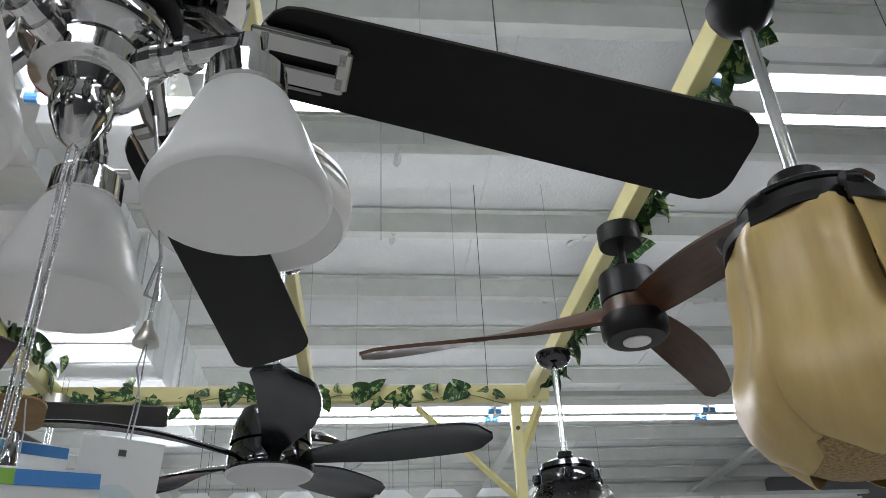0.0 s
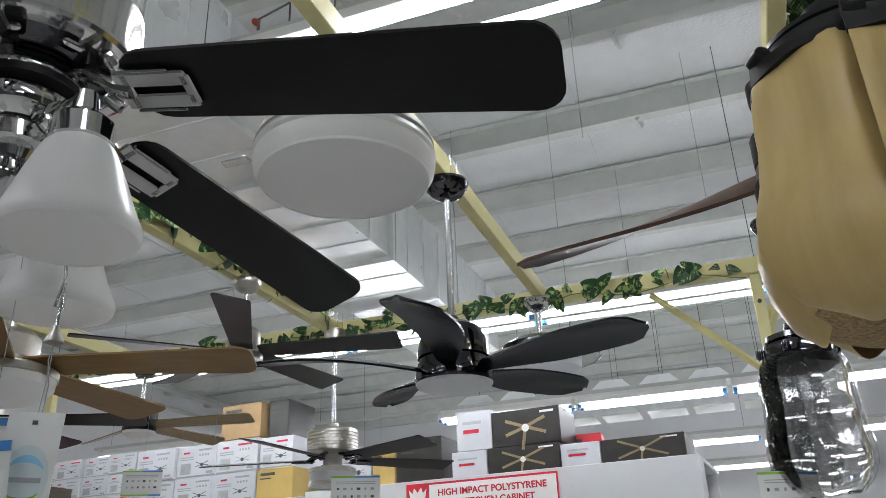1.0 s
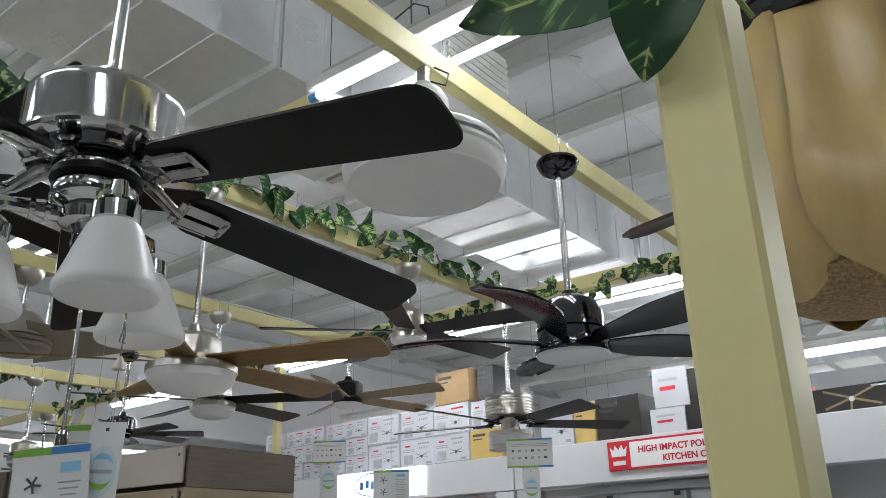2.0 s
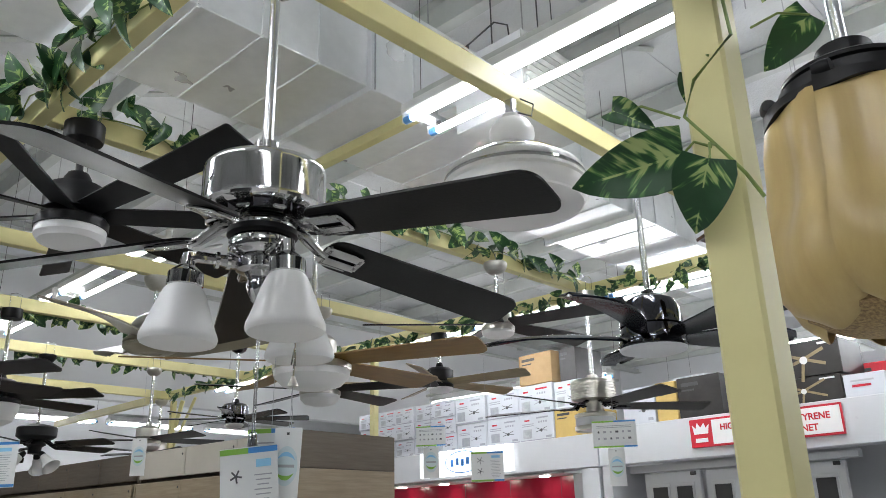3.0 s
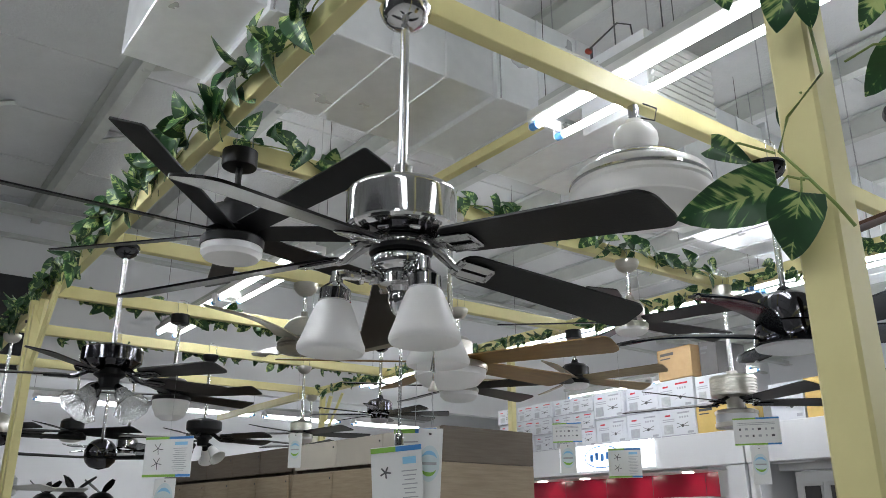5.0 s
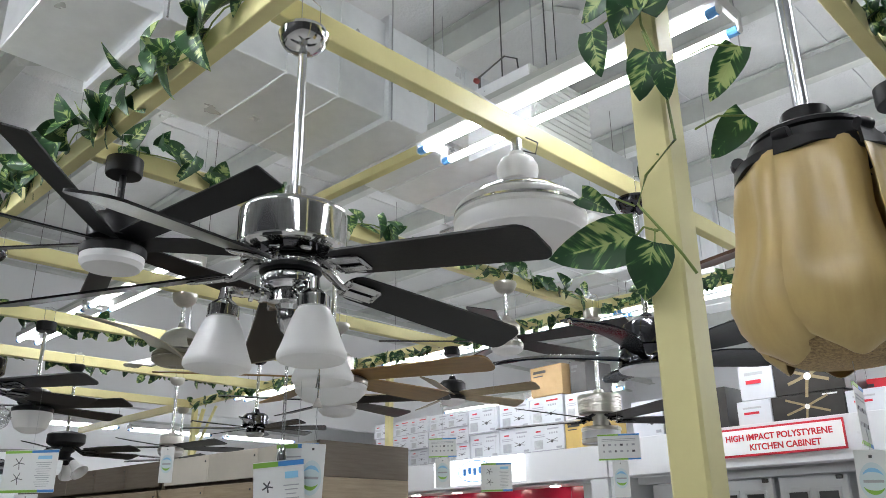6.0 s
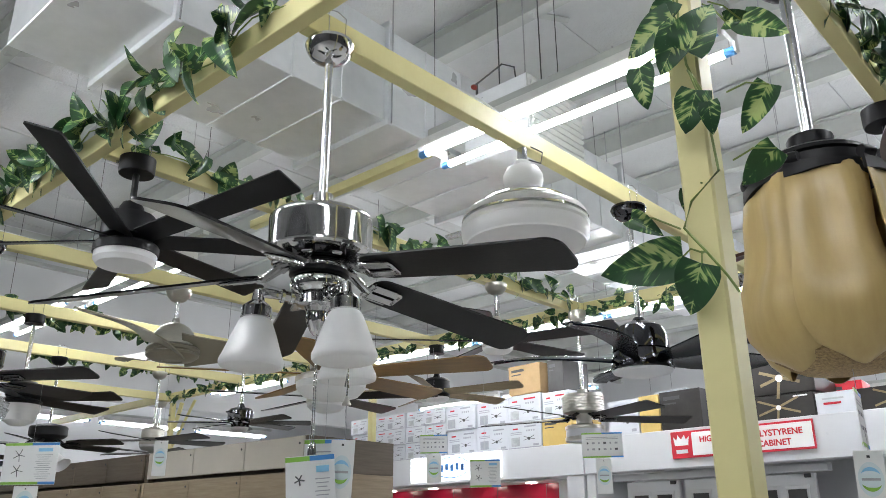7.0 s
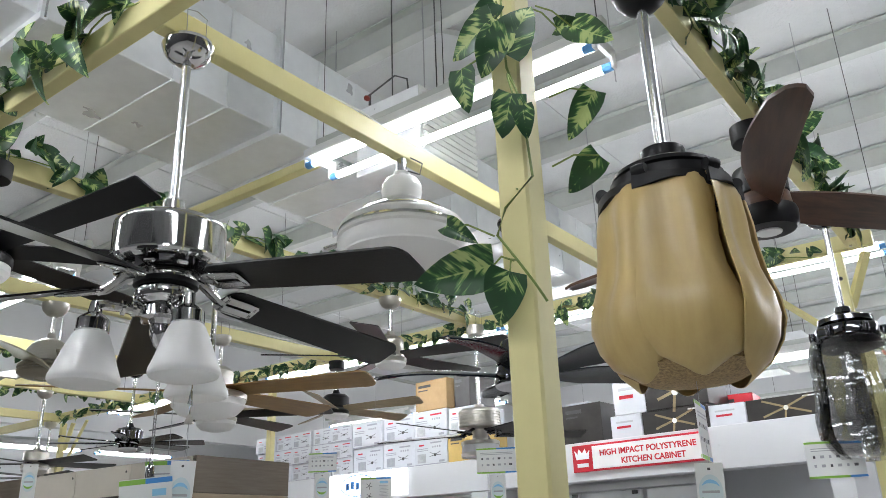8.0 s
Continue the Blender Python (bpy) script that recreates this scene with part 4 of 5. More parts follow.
walnut_fan(1.107, 1.565)


def jar_fan(x, y):
    e = fan_base(x, y, "black chrome retractable fan with folded smoky clear blades", DARKCHROME, -0.47, cr=0.075)
    part("cap", lathe([(0, -0.44), (0.03, -0.445), (0.035, -0.47), (0.09, -0.49), (0.112, -0.5), (0.115, -0.52), (0.1, -0.54), (0, -0.54)], 36), DARKCHROME, e)
    part("ring", lathe([(0.1, -0.53), (0.125, -0.535), (0.132, -0.55), (0.132, -0.585), (0.12, -0.6), (0.09, -0.6)], 36), DARKCHROME, e)
    knob = finish(lathe([(0, -0.02), (0.013, -0.02), (0.016, 0), (0.013, 0.02), (0, 0.02)], 12), "bolt", DARKCHROME)
    prof = [(0.135, -0.59), (0.16, -0.63), (0.168, -0.68), (0.165, -0.75), (0.172, -0.85), (0.185, -0.93), (0.18, -1.0), (0.15, -1.06), (0.12, -1.09)]
    bm = bmesh.new()
    rows = []
    n = 9
    for i, (r, z) in enumerate(prof):
        rows.append([bm.verts.new(((r + 0.012 * (1 - 2 * k / n) + 0.006 * math.cos(k / n * 9.4)) * math.cos(radians((k / n - 0.5) * 80)), (r + 0.012 * (1 - 2 * k / n) + 0.006 * math.cos(k / n * 9.4)) * math.sin(radians((k / n - 0.5) * 80)), z)) for k in range(n + 1)])
    for a, b in zip(rows, rows[1:]):
        for k in range(n):
            bm.faces.new((a[k], a[k + 1], b[k + 1], b[k]))
    bmesh.ops.solidify(bm, geom=bm.faces[:], thickness=0.002)
    petal = finish(bm, "blade", SMOKE, sharp=60)
    for k in range(6):
        share("blade", petal, e, turn(10 + 60 * k), "smoky clear folded blade")
        share("bolt", knob, e, turn(10 + 60 * k) @ pose(0.14, 0, -0.565))
    part("lamp_diffuser", lathe([(0, -0.6), (0.11, -0.6), (0.115, -0.63), (0.09, -0.645), (0, -0.65)], 32), DARKGREY, e, "dark inner motor")
    return e


jar_fan(1.11, 2.62)

# fans further down the display
flat_lamp_fan(-3.85, 0.7, 35, -0.45, BLACKBLADE, BLACKMET, "black ceiling fan with a white dome lamp", r=0.66, lamp=0.125, bowl=0.13, canopy="drum")


def ball_fan(x, y, z, r, start, metal, blade_mat, ribs, label):
    """A fan with a round ball motor low on its rod; z is the ball's middle."""
    d = z - TOP
    e = fan_base(x, y, label, metal, d + r * 0.9, cr=0.062)
    bm = lathe([(r * math.sin(math.pi * k / 18), d + r * math.cos(math.pi * k / 18)) for k in range(11)] + [(0, d - r * 0.18)], 48)
    if ribs:
        for v in bm.verts:
            k = 1 - 0.05 * abs(math.sin(5 * math.atan2(v.co.y, v.co.x))) ** 6
            v.co.x, v.co.y = v.co.x * k, v.co.y * k
    part("motor_housing", bm, metal, e)
    part("band", lathe([(0, d - r * 0.18), (r * 0.95, d - r * 0.18), (r * 0.94, d - r * 0.32), (0, d - r * 0.32)], 40), BLACKMET, e)
    part("lower_cap", lathe([(0, d - r * 0.32), (r * 0.96, d - r * 0.32), (r * 0.86, d - r * 0.55), (r * 0.6, d - r * 0.82), (0, d - r * 0.98)], 40), metal if not ribs else DARKCHROME, e)
    put_blades(e, finish(paddle(r * 0.6, 0.62, 0.035, 0.06, 12, 0.02, 0, 0.01), "blade", blade_mat), 3, start, d - r * 0.25)
    return e


ball_fan(-5.22, -0.13, 2.23, 0.13, 78, NICKEL, BLACKBLADE, True, "ribbed satin nickel ball-shaped ceiling fan with dark blades")
ball_fan(-5.1, 0.6, 2.08, 0.12, 40, DARKCHROME, BLACKBLADE, False, "black chrome ball-shaped ceiling fan on a long rod")
glass_kit_fan(-6.55, -0.14, -30, -0.43, GREYBLADE, DARKCHROME, "dark chrome ceiling fan with glass shades on an orange rod", 3, False, ORANGE)
flat_lamp_fan(-5.1, 2.3, 10, -0.5, BLACKBLADE, NICKEL, "nickel ceiling fan with black blades and a bowl lamp", r=0.66, lamp=0.11, bowl=0.05)
flat_lamp_fan(-3.83, 2.34, 5, -0.455, GLOSSBLADE, DARKCHROME, "dark chrome ceiling fan with many narrow black blades", n=8, r=0.55, w=(0.03, 0.05), lamp=0.07)
flat_lamp_fan(-6.2, 0.6, 40, -0.5, BLACKMET, BLACKMET, "black ceiling fan with wide blades and white lamp", r=0.66, w=(0.06, 0.09), lamp=0.11, bowl=0.05)
glass_kit_fan(-5.1, 1.4, 30, -0.55, BLACKBLADE, BLACKMET, "black ceiling fan with three white glass shades", 3, True)
flat_lamp_fan(-6.68, 3.2, 0, -0.45, GREYBLADE, NICKEL, "satin nickel ceiling fan with grey blades on a downrod", r=0.6, lamp=0.08)
flat_lamp_fan(-6.6, 1.2, 0, -0.6, GLOSSBLADE, CHROME, "chrome ceiling fan with gloss black blades", r=0.62, lamp=0.09)
flat_lamp_fan(-6.62, 0.2, 20, -0.98, WHITEPL, WHITEPL, "white ceiling fan with plain white blades", r=0.7, lamp=0.1)


# ---- kitchen showroom row, turned a little from the rails ----
KX, KY, KA = -0.44, 5.195, 175.8       # origin and direction of the row


def kpose(u, v, z, rz=0.0):
    """u metres along the row, v metres behind its front."""
    a = radians(KA)
    return pose(KX + u * math.cos(a) + v * math.sin(a) * 1.0, KY + u * math.sin(a) - v * math.cos(a), z, 0, 0, KA - 180 + rz)


# In the local frame of a thing of this row, x runs back along the row (to smaller u), y away from the viewer.
def header_kiosk():
    e = empty("kitchen_kiosk", kpose(2.18, 0, 0), "white laminate showroom kiosk with a header over glazed doors", "kiosk")
    part("header", boxed((1.59, 0.1, 2.232), (3.18, 0.2, 0.325), 0.004), LAMINATE, e)
    part("side_panel", boxed((3.1, 0.32, 1.034), (0.16, 0.6, 2.068), 0.004), LAMINATE, e)
    part("side_panel", boxed((0.05, 0.32, 1.034), (0.1, 0.6, 2.068), 0.004), LAMINATE, e)
    part("roof_board", boxed((1.59, 0.62, 2.38), (3.18, 0.84, 0.03), 0.003), LAMINATE, e)
    part("back_panel", boxed((1.59, 1.0, 1.18), (3.16, 0.04, 2.36), 0.003), LAMINATE, e)
    for k in range(3):
        x = 0.26 + 0.6 * k
        d = part("door", boxed((x + 0.28, 0.3, 1.0), (0.55, 0.04, 1.98), 0.006), LAMINATE, e, "white door with glazed panes")
        for j in (-1, 1):
            part("pane", boxed((x + 0.28 + j * 0.12, 0.277, 1.52), (0.15, 0.012, 0.7), 0.003), DARKGREY, d, "dark glass pane")
            part("pane_frame", boxed((x + 0.28 + j * 0.12, 0.279, 1.885), (0.2, 0.012, 0.03), 0.003), LAMINATE, d)
            for q in (-1, 1):
                part("pane_frame", boxed((x + 0.28 + j * 0.12 + q * 0.085, 0.277, 1.52), (0.02, 0.016, 0.7), 0.003), LAMINATE, d)
        part("door_closer", boxed((x + 0.5, 0.27, 1.97), (0.05, 0.02, 0.03), 0.003), DARKGREY, d)
    part("door_frame", boxed((1.14, 0.28, 2.03), (2.0, 0.08, 0.06), 0.004), LAMINATE, e)
    return e


header_kiosk()


def writing(body, size, m, material, parent, name="lettering"):
    cu = bpy.data.curves.new(name, "FONT")
    cu.body, cu.size, cu.align_x, cu.extrude, cu.offset = body, size, "CENTER", 0.001, size * 0.026
    cu.materials.append(material)
    ob = new(name, cu)
    ob.parent = parent
    ob.matrix_basis = m
    return ob


def king_sign():
    e = empty("shop_sign", kpose(1.226, -0.012, 2.145), "white and red shop sign with a crown emblem over the kiosk", "sign")
    part("board", boxed((0.613, 0, 0.112), (1.226, 0.02, 0.224), 0.002), SIGNRED, e)
    part("face", boxed((0.708, -0.011, 0.112), (1.016, 0.006, 0.19), 0.001), SIGNWHITE, e, "white sign face")
    bm = bmesh.new()
    pts = [(-0.062, -0.03), (-0.075, 0.045), (-0.045, 0.015), (-0.03, 0.058), (0, 0.02), (0.03, 0.058), (0.045, 0.015), (0.075, 0.045), (0.062, -0.03)]
    fr = [bm.verts.new((x, 0, z)) for x, z in pts]
    bm.faces.new(fr)
    ext = bmesh.ops.extrude_face_region(bm, geom=bm.faces[:])["geom"]
    bmesh.ops.translate(bm, vec=(0, -0.003, 0), verts=[v for v in ext if isinstance(v, bmesh.types.BMVert)])
    part("crown_emblem", bm, SIGNWHITE, e, "white crown emblem", m=pose(0.1, -0.011, 0.135), smooth=False)
    part("emblem_bar", boxed((0.1, -0.012, 0.055), (0.11, 0.004, 0.032), 0.001), SIGNWHITE, e)
    writing("HIGH IMPACT POLYSTYRENE", 0.067, pose(0.708, -0.016, 0.122, 90, 0, 0), SIGNRED, e)
    writing("KITCHEN CABINET", 0.067, pose(0.76, -0.016, 0.044, 90, 0, 0), SIGNRED, e)
    return e


king_sign()


def royal_kiosk():
    e = empty("kitchen_kiosk", kpose(5.9, 0, 0), "white kitchen kiosk with a lit sign and wine-red splashback", "kiosk")
    part("header", boxed((1.855, 0.12, 2.217), (3.7, 0.24, 0.295), 0.004), LAMINATE, e)
    part("splashback", boxed((1.6, 0.5, 1.42), (3.1, 0.03, 1.26), 0.003), WINE, e, "gloss wine-red splashback")
    for x in (0.75, 1.45, 2.15, 2.85):
        part("splashback_joint", boxed((x, 0.4845, 1.42), (0.004, 0.003, 1.24)), DARKGREY, e)
    part("side_panel", boxed((3.6, 0.3, 1.03), (0.2, 0.6, 2.06), 0.004), LAMINATE, e)
    part("wall_cupboard", boxed((3.3, 0.45, 1.8), (0.36, 0.2, 0.5), 0.004), LAMINATE, e)
    part("soffit", boxed((1.6, 0.3, 2.055), (3.2, 0.36, 0.02), 0.003), LAMINATE, e)
    part("shelf_board", boxed((2.4, 0.2, 1.79), (1.6, 0.25, 0.03), 0.003), LAMINATE, e)
    s = part("sign_box", boxed((1.99, -0.03, 2.228), (1.37, 0.06, 0.265), 0.004), LIGHTBOX, e, "lit white sign box")
    bm = bmesh.new()
    for rr in (1.0,):
        n = 40
        ro = [bm.verts.new((0.27 * math.cos(2 * math.pi * k / n), 0, 0.115 * math.sin(2 * math.pi * k / n))) for k in range(n)]
        ri = [bm.verts.new((0.258 * math.cos(2 * math.pi * k / n), 0, 0.104 * math.sin(2 * math.pi * k / n))) for k in range(n)]
        for k in range(n):
            bm.faces.new((ro[k], ro[(k + 1) % n], ri[(k + 1) % n], ri[k]))
    part("emblem_outline", bm, BLUE, s, "blue oval outline", m=pose(1.99, -0.064, 2.23), smooth=False)
    for k in range(5):
        part("emblem_stroke", boxed((1.83 + 0.08 * k, -0.064, 2.225 + 0.012 * (k % 2)), (0.05, 0.004, 0.075), 0.002), BLUE, s)
    for k in range(4):
        part("spot_lamp", lathe([(0, -0.004), (0.05, -0.004), (0.055, 0.004), (0, 0.004)], 20, m=pose(0.55 + 0.75 * k, 0.3, 2.04)), SPOT, e, "lit recessed spot lamp")
    return e


royal_kiosk()


# cartons stacked on the kiosks
def carton(m, size, material, label, kind=0, rnd=None):
    w, d, h = size
    e = empty("carton", m, label, "box", "stacked cartons")
    part("body", boxed((0, 0, h / 2), (w, d, h), 0.004), material, e)
    part("tape", boxed((0, -0.02, h + 0.0008), (w * 0.98, 0.05, 0.0016)), KHAKI if material is CARTON else GREYINK, e)
    f = -d / 2 - 0.0012
    if kind == 1:      # white print with fan drawing
        part("label_bar", boxed((-w * 0.27, f, h * 0.78), (w * 0.15, 0.0024, h * 0.06)), SIGNRED, e, "red label bar")
        part("text_bar", boxed((-w * 0.25, f, h * 0.64), (w * 0.34, 0.002, h * 0.03)), PALEINK, e)
        part("text_bar", boxed((-w * 0.25, f, h * 0.57), (w * 0.34, 0.002, h * 0.03)), PALEINK, e)
        bm = bmesh.new()
        for a in (8, 168, 200, 340):
            box(bm, (w * 0.1, 0, 0), (w * 0.14, 0.002, h * 0.022), 0, pose(w * 0.14, f, h * 0.38, 0, a, 0))
        part("fan_drawing", bm, INK if rnd and rnd.random() < 0.7 else PALEINK, e, smooth=False)
        part("hub_drawing", lathe([(0, -0.001), (h * 0.06, -0.001), (h * 0.06, 0.001), (0, 0.001)], 14, m=pose(w * 0.14, f - 0.0006, h * 0.37, 90, 0, 0)), DARKGREY, e)
        if rnd:
            part("photo_panel", boxed((w * rnd.uniform(-0.3, -0.2), f, h * 0.28), (w * 0.26, 0.0016, h * 0.34)), rnd.choice((PALEINK, mat_photo)), e, "printed picture panel")
            part("caption_bar", boxed((w * rnd.uniform(0.16, 0.26), f, h * 0.84), (w * 0.34, 0.002, h * 0.06)), rnd.choice((PALEINK, SIGNRED, PALEINK)), e)
            for k in range(4):
                part("symbol", boxed((w * (0.08 + 0.07 * k), f, h * 0.68), (w * 0.04, 0.002, h * 0.07)), PALEINK, e)
            part("edge_stripe", boxed((0, f, h * 0.035), (w * 0.96, 0.0018, h * 0.04)), PALEINK, e)
        part("symbol_bar", boxed((w * 0.34, f, h * 0.12), (w * 0.16, 0.002, h * 0.08)), PALEINK, e)
    elif kind == 2:    # dark print with fan picture
        bm = bmesh.new()
        for a in (18, 162, 200, 338, 100):
            box(bm, (w * 0.16, 0, 0), (w * 0.3, 0.002, h * 0.09), 0, pose(0, f, h * 0.5, 0, a, 0))
        part("fan_picture", bm, KHAKI, e, "printed picture of a fan with wooden blades", smooth=False)
        part("lamp_picture", lathe([(0, -0.001), (h * 0.11, -0.001), (h * 0.11, 0.001), (0, 0.001)], 20, m=pose(0, f - 0.001, h * 0.47, 90, 0, 0)), WHITEPL, e)
        part("text_bar", boxed((w * 0.32, f, h * 0.88), (w * 0.2, 0.002, h * 0.06)), SIGNWHITE, e)
    elif kind == 3:    # plain side with one label
        part("text_bar", boxed((-w * 0.05, f, h * 0.7), (w * 0.55, 0.002, h * 0.08)), GREYINK, e)
        part("label_bar", boxed((-w * 0.08, f, h * 0.48), (w * 0.45, 0.0024, h * 0.1)), SIGNRED, e, "red label bar")
    elif kind == 4:    # brown print
        part("text_bar", boxed((-w * 0.2, f, h * 0.82), (w * 0.4, 0.002, h * 0.09)), DARKGREY, e)
        part("text_bar", boxed((-w * 0.25, f, h * 0.68), (w * 0.3, 0.002, h * 0.04)), DARKGREY, e)
    return e


mat_photo = mat("printed_photo", (0.52, 0.53, 0.55), 0.4, 0.0, col2=(0.3, 0.31, 0.33), scale=14)
rng = random.Random(5)
# a tier: metres along the row where it starts and ends, base, height, width of a carton
for u, end, base, h, wide in ((4.12, 2.73, 2.368, 0.262, 0.46), (4.12, 2.73, 2.632, 0.285, 0.46), (5.9, 4.13, 2.368, 0.185, 0.34), (5.9, 4.13, 2.555, 0.185, 0.34), (5.9, 4.13, 2.742, 0.185, 0.34)):
    n = round((u - end) / wide)
    for k in range(n):
        w = (u - end) / n
        carton(kpose(u - w * (k + 0.5), 0.31 + rng.uniform(-0.015, 0.025), base, rng.uniform(-1.2, 1.2)), (w - 0.008, 0.5, h), WHITEBOX, "white printed fan carton stacked on the kiosk", 1, rng)
carton(kpose(2.535, 0.31, 2.368), (0.375, 0.5, 0.262), CARTONYEL, "yellow printed carton on the kiosk", 4)
carton(kpose(2.55, 0.33, 2.632, 1), (0.34, 0.5, 0.27), WHITEBOX, "white printed fan carton stacked on the kiosk", 1, rng)
carton(kpose(2.93, 0.31, 2.92, -1), (0.44, 0.5, 0.31), CARTON, "brown cardboard carton on the stacked boxes", 4)
carton(kpose(2.57, 0.34, 2.905, 2), (0.2, 0.44, 0.33), DARKBOX, "dark printed carton on the stacked boxes", 4)
for u, w, z, h, material, kind, label in (
        (0.72, 0.29, 2.397, 0.19, WHITEBOX, 3, "white end of a fan carton on the kiosk"), (0.28, 0.57, 2.397, 0.19, DARKBOX, 2, "dark carton with a printed fan picture"),
        (0.67, 0.29, 2.59, 0.305, WHITEBOX, 3, "white end of a fan carton on the kiosk"), (0.24, 0.55, 2.59, 0.27, DARKBOX, 2, "dark carton with a printed fan picture"),
        (-0.16, 0.29, 2.397, 0.165, WHITEBOX, 3, "white end of a fan carton on the kiosk"), (-0.62, 0.6, 2.397, 0.165, DARKBOX, 2, "dark carton with a printed fan picture"),
        (1.15, 0.4, 2.397, 0.34, DARKBOX, 4, "dark upright carton on the kiosk"), (1.47, 0.2, 2.397, 0.33, CARTONYEL, 4, "yellow printed carton on the kiosk"), (1.75, 0.32, 2.397, 0.32, WHITEBOX, 1, "white printed carton on the kiosk")):
    carton(kpose(u, 0.26, z, rng.uniform(-2, 2)), (w, 0.4, h), material, label, kind)
carton(kpose(-0.06, 0.62, 2.397, 8), (0.3, 0.3, 0.3), SIGNRED, "red printed carton behind the others", 4)
carton(kpose(1.5, 0.68, 2.397, -4), (0.36, 0.3, 0.44), WHITEBOX, "white printed carton behind the others", 3)


# ---- wardrobes ----
def wardrobe(m, size, board, door, label):
    w, d, h = size
    e = empty("wardrobe", m, label, "wardrobe", "display wardrobes")
    part("side_panel", boxed((-w / 2 + 0.01, 0, h / 2), (0.02, d, h), 0.002), board, e)
    part("side_panel", boxed((w / 2 - 0.01, 0, h / 2), (0.02, d, h), 0.002), board, e)
    part("top_panel", boxed((0, 0, h - 0.012), (w - 0.042, d, 0.022), 0.002), board, e)
    part("plinth", boxed((0, 0.02, 0.02), (w - 0.042, d - 0.06, 0.04), 0.002), board, e)
    part("back_panel", boxed((0, d / 2 - 0.01, h / 2), (w - 0.044, 0.01, h - 0.03)), board, e)
    n = max(1, round(w / 0.6))
    for k in range(n):
        dw = (w - 0.05) / n
        x = -w / 2 + 0.025 + dw * (k + 0.5)
        dd = part("door", boxed((x, -d / 2 - 0.01, h / 2 + 0.01), (dw - 0.006, 0.018, h - 0.03), 0.002), door, e)
        if h > 1:
            part("handle", boxed((x + dw * 0.4, -d / 2 - 0.03, h * 0.5), (0.012, 0.02, 0.2), 0.003), STEEL, dd)
        part("screw_cap", lathe([(0, -0.002), (0.008, -0.002), (0.008, 0.002), (0, 0.002)], 10, m=pose(x + dw * 0.44, -d / 2 - 0.02, h - 0.05, 90, 0, 0)), DARKGREY, dd)
    return e


WA = 2.0
WC = Vector((-2.585, 2.04, 0))


def wardrobe_at(u, w, d, h, board, door, label, name_z=0.0, out=0.0):
    """u: metres from the row's corner."""
    m = Matrix.Translation(WC) @ pose(0, 0, 0, 0, 0, WA) @ Matrix.Translation((-(u + w / 2), d / 2 - out, name_z))
    return wardrobe(m, (w, d, h), board, door, label)


wardrobe_at(0.0, 1.92, 0.82, 1.945, OAKLIGHT, OAKLIGHT, "tall light oak board wardrobe under a taupe top box", 0.0, 0.02)
wardrobe_at(1.94, 2.9, 0.6, 1.945, OAKLIGHT, OAKLIGHT, "tall light oak board wardrobe beside another", 0.0, 0.02)
wardrobe_at(0.0, 1.92, 0.8, 0.225, TAUPE, CREAMBOARD, "taupe top box with cream front on the oak wardrobe", 1.947)
wardrobe_at(1.94, 2.9, 0.58, 0.225, TAUPE, TAUPE, "dark taupe top box on the oak wardrobe", 1.947)


# ---- black display shelf with motors on it ----
def display_shelf(x, y):
    e = empty("display_shelf", pose(x, y, 0, 0, 0, 78), "black open display shelf beside the wardrobes", "shelf")
    for s in (-1, 1):
        part("side_panel", boxed((s * 0.59, 0, 0.865), (0.02, 0.4, 1.73), 0.002), BLACKWALL, e)
    part("back_panel", boxed((0, 0.19, 0.86), (1.158, 0.015, 1.7), 0.002), BLACKWALL, e)
    for z in (0.1, 0.55, 1.0, 1.4, 1.72):
        part("shelf", boxed((0, -0.01, z), (1.158, 0.38, 0.025), 0.002), BLACKWALL, e)
    return e


def bare_motor(x, y, z, s, a):
    e = empty("fan_motor", pose(x, y, z, 0, 0, a), "black fan motor with upturned blades on the shelf", "fan", "fan motors on the shelf")
    part("motor_housing", lathe([(0, 0), (0.1 * s, 0), (0.13 * s, 0.03 * s), (0.13 * s, 0.1 * s), (0.09 * s, 0.14 * s), (0.04 * s, 0.16 * s), (0, 0.17 * s)], 28), BLACKMET, e)
    me = finish(blade_bm([(0.02 + 0.055 * k * s, 0, 0.015 + 0.025 * math.sin(k * 0.75), 0.0, -20) for k in range(5)], 0.006), "blade", BLACKBLADE)
    for k in range(3):
        share("blade", me, e, pose(0, 0, 0.14 * s, 0, -38, 120 * k))
    return e


display_shelf(-8.0, 1.25)
bare_motor(-8.0, 1.38, 1.733, 1.0, 20)
bare_motor(-7.95, 1.08, 1.733, 1.1, 75)
bare_motor(-8.05, 0.82, 1.733, 0.9, 40)


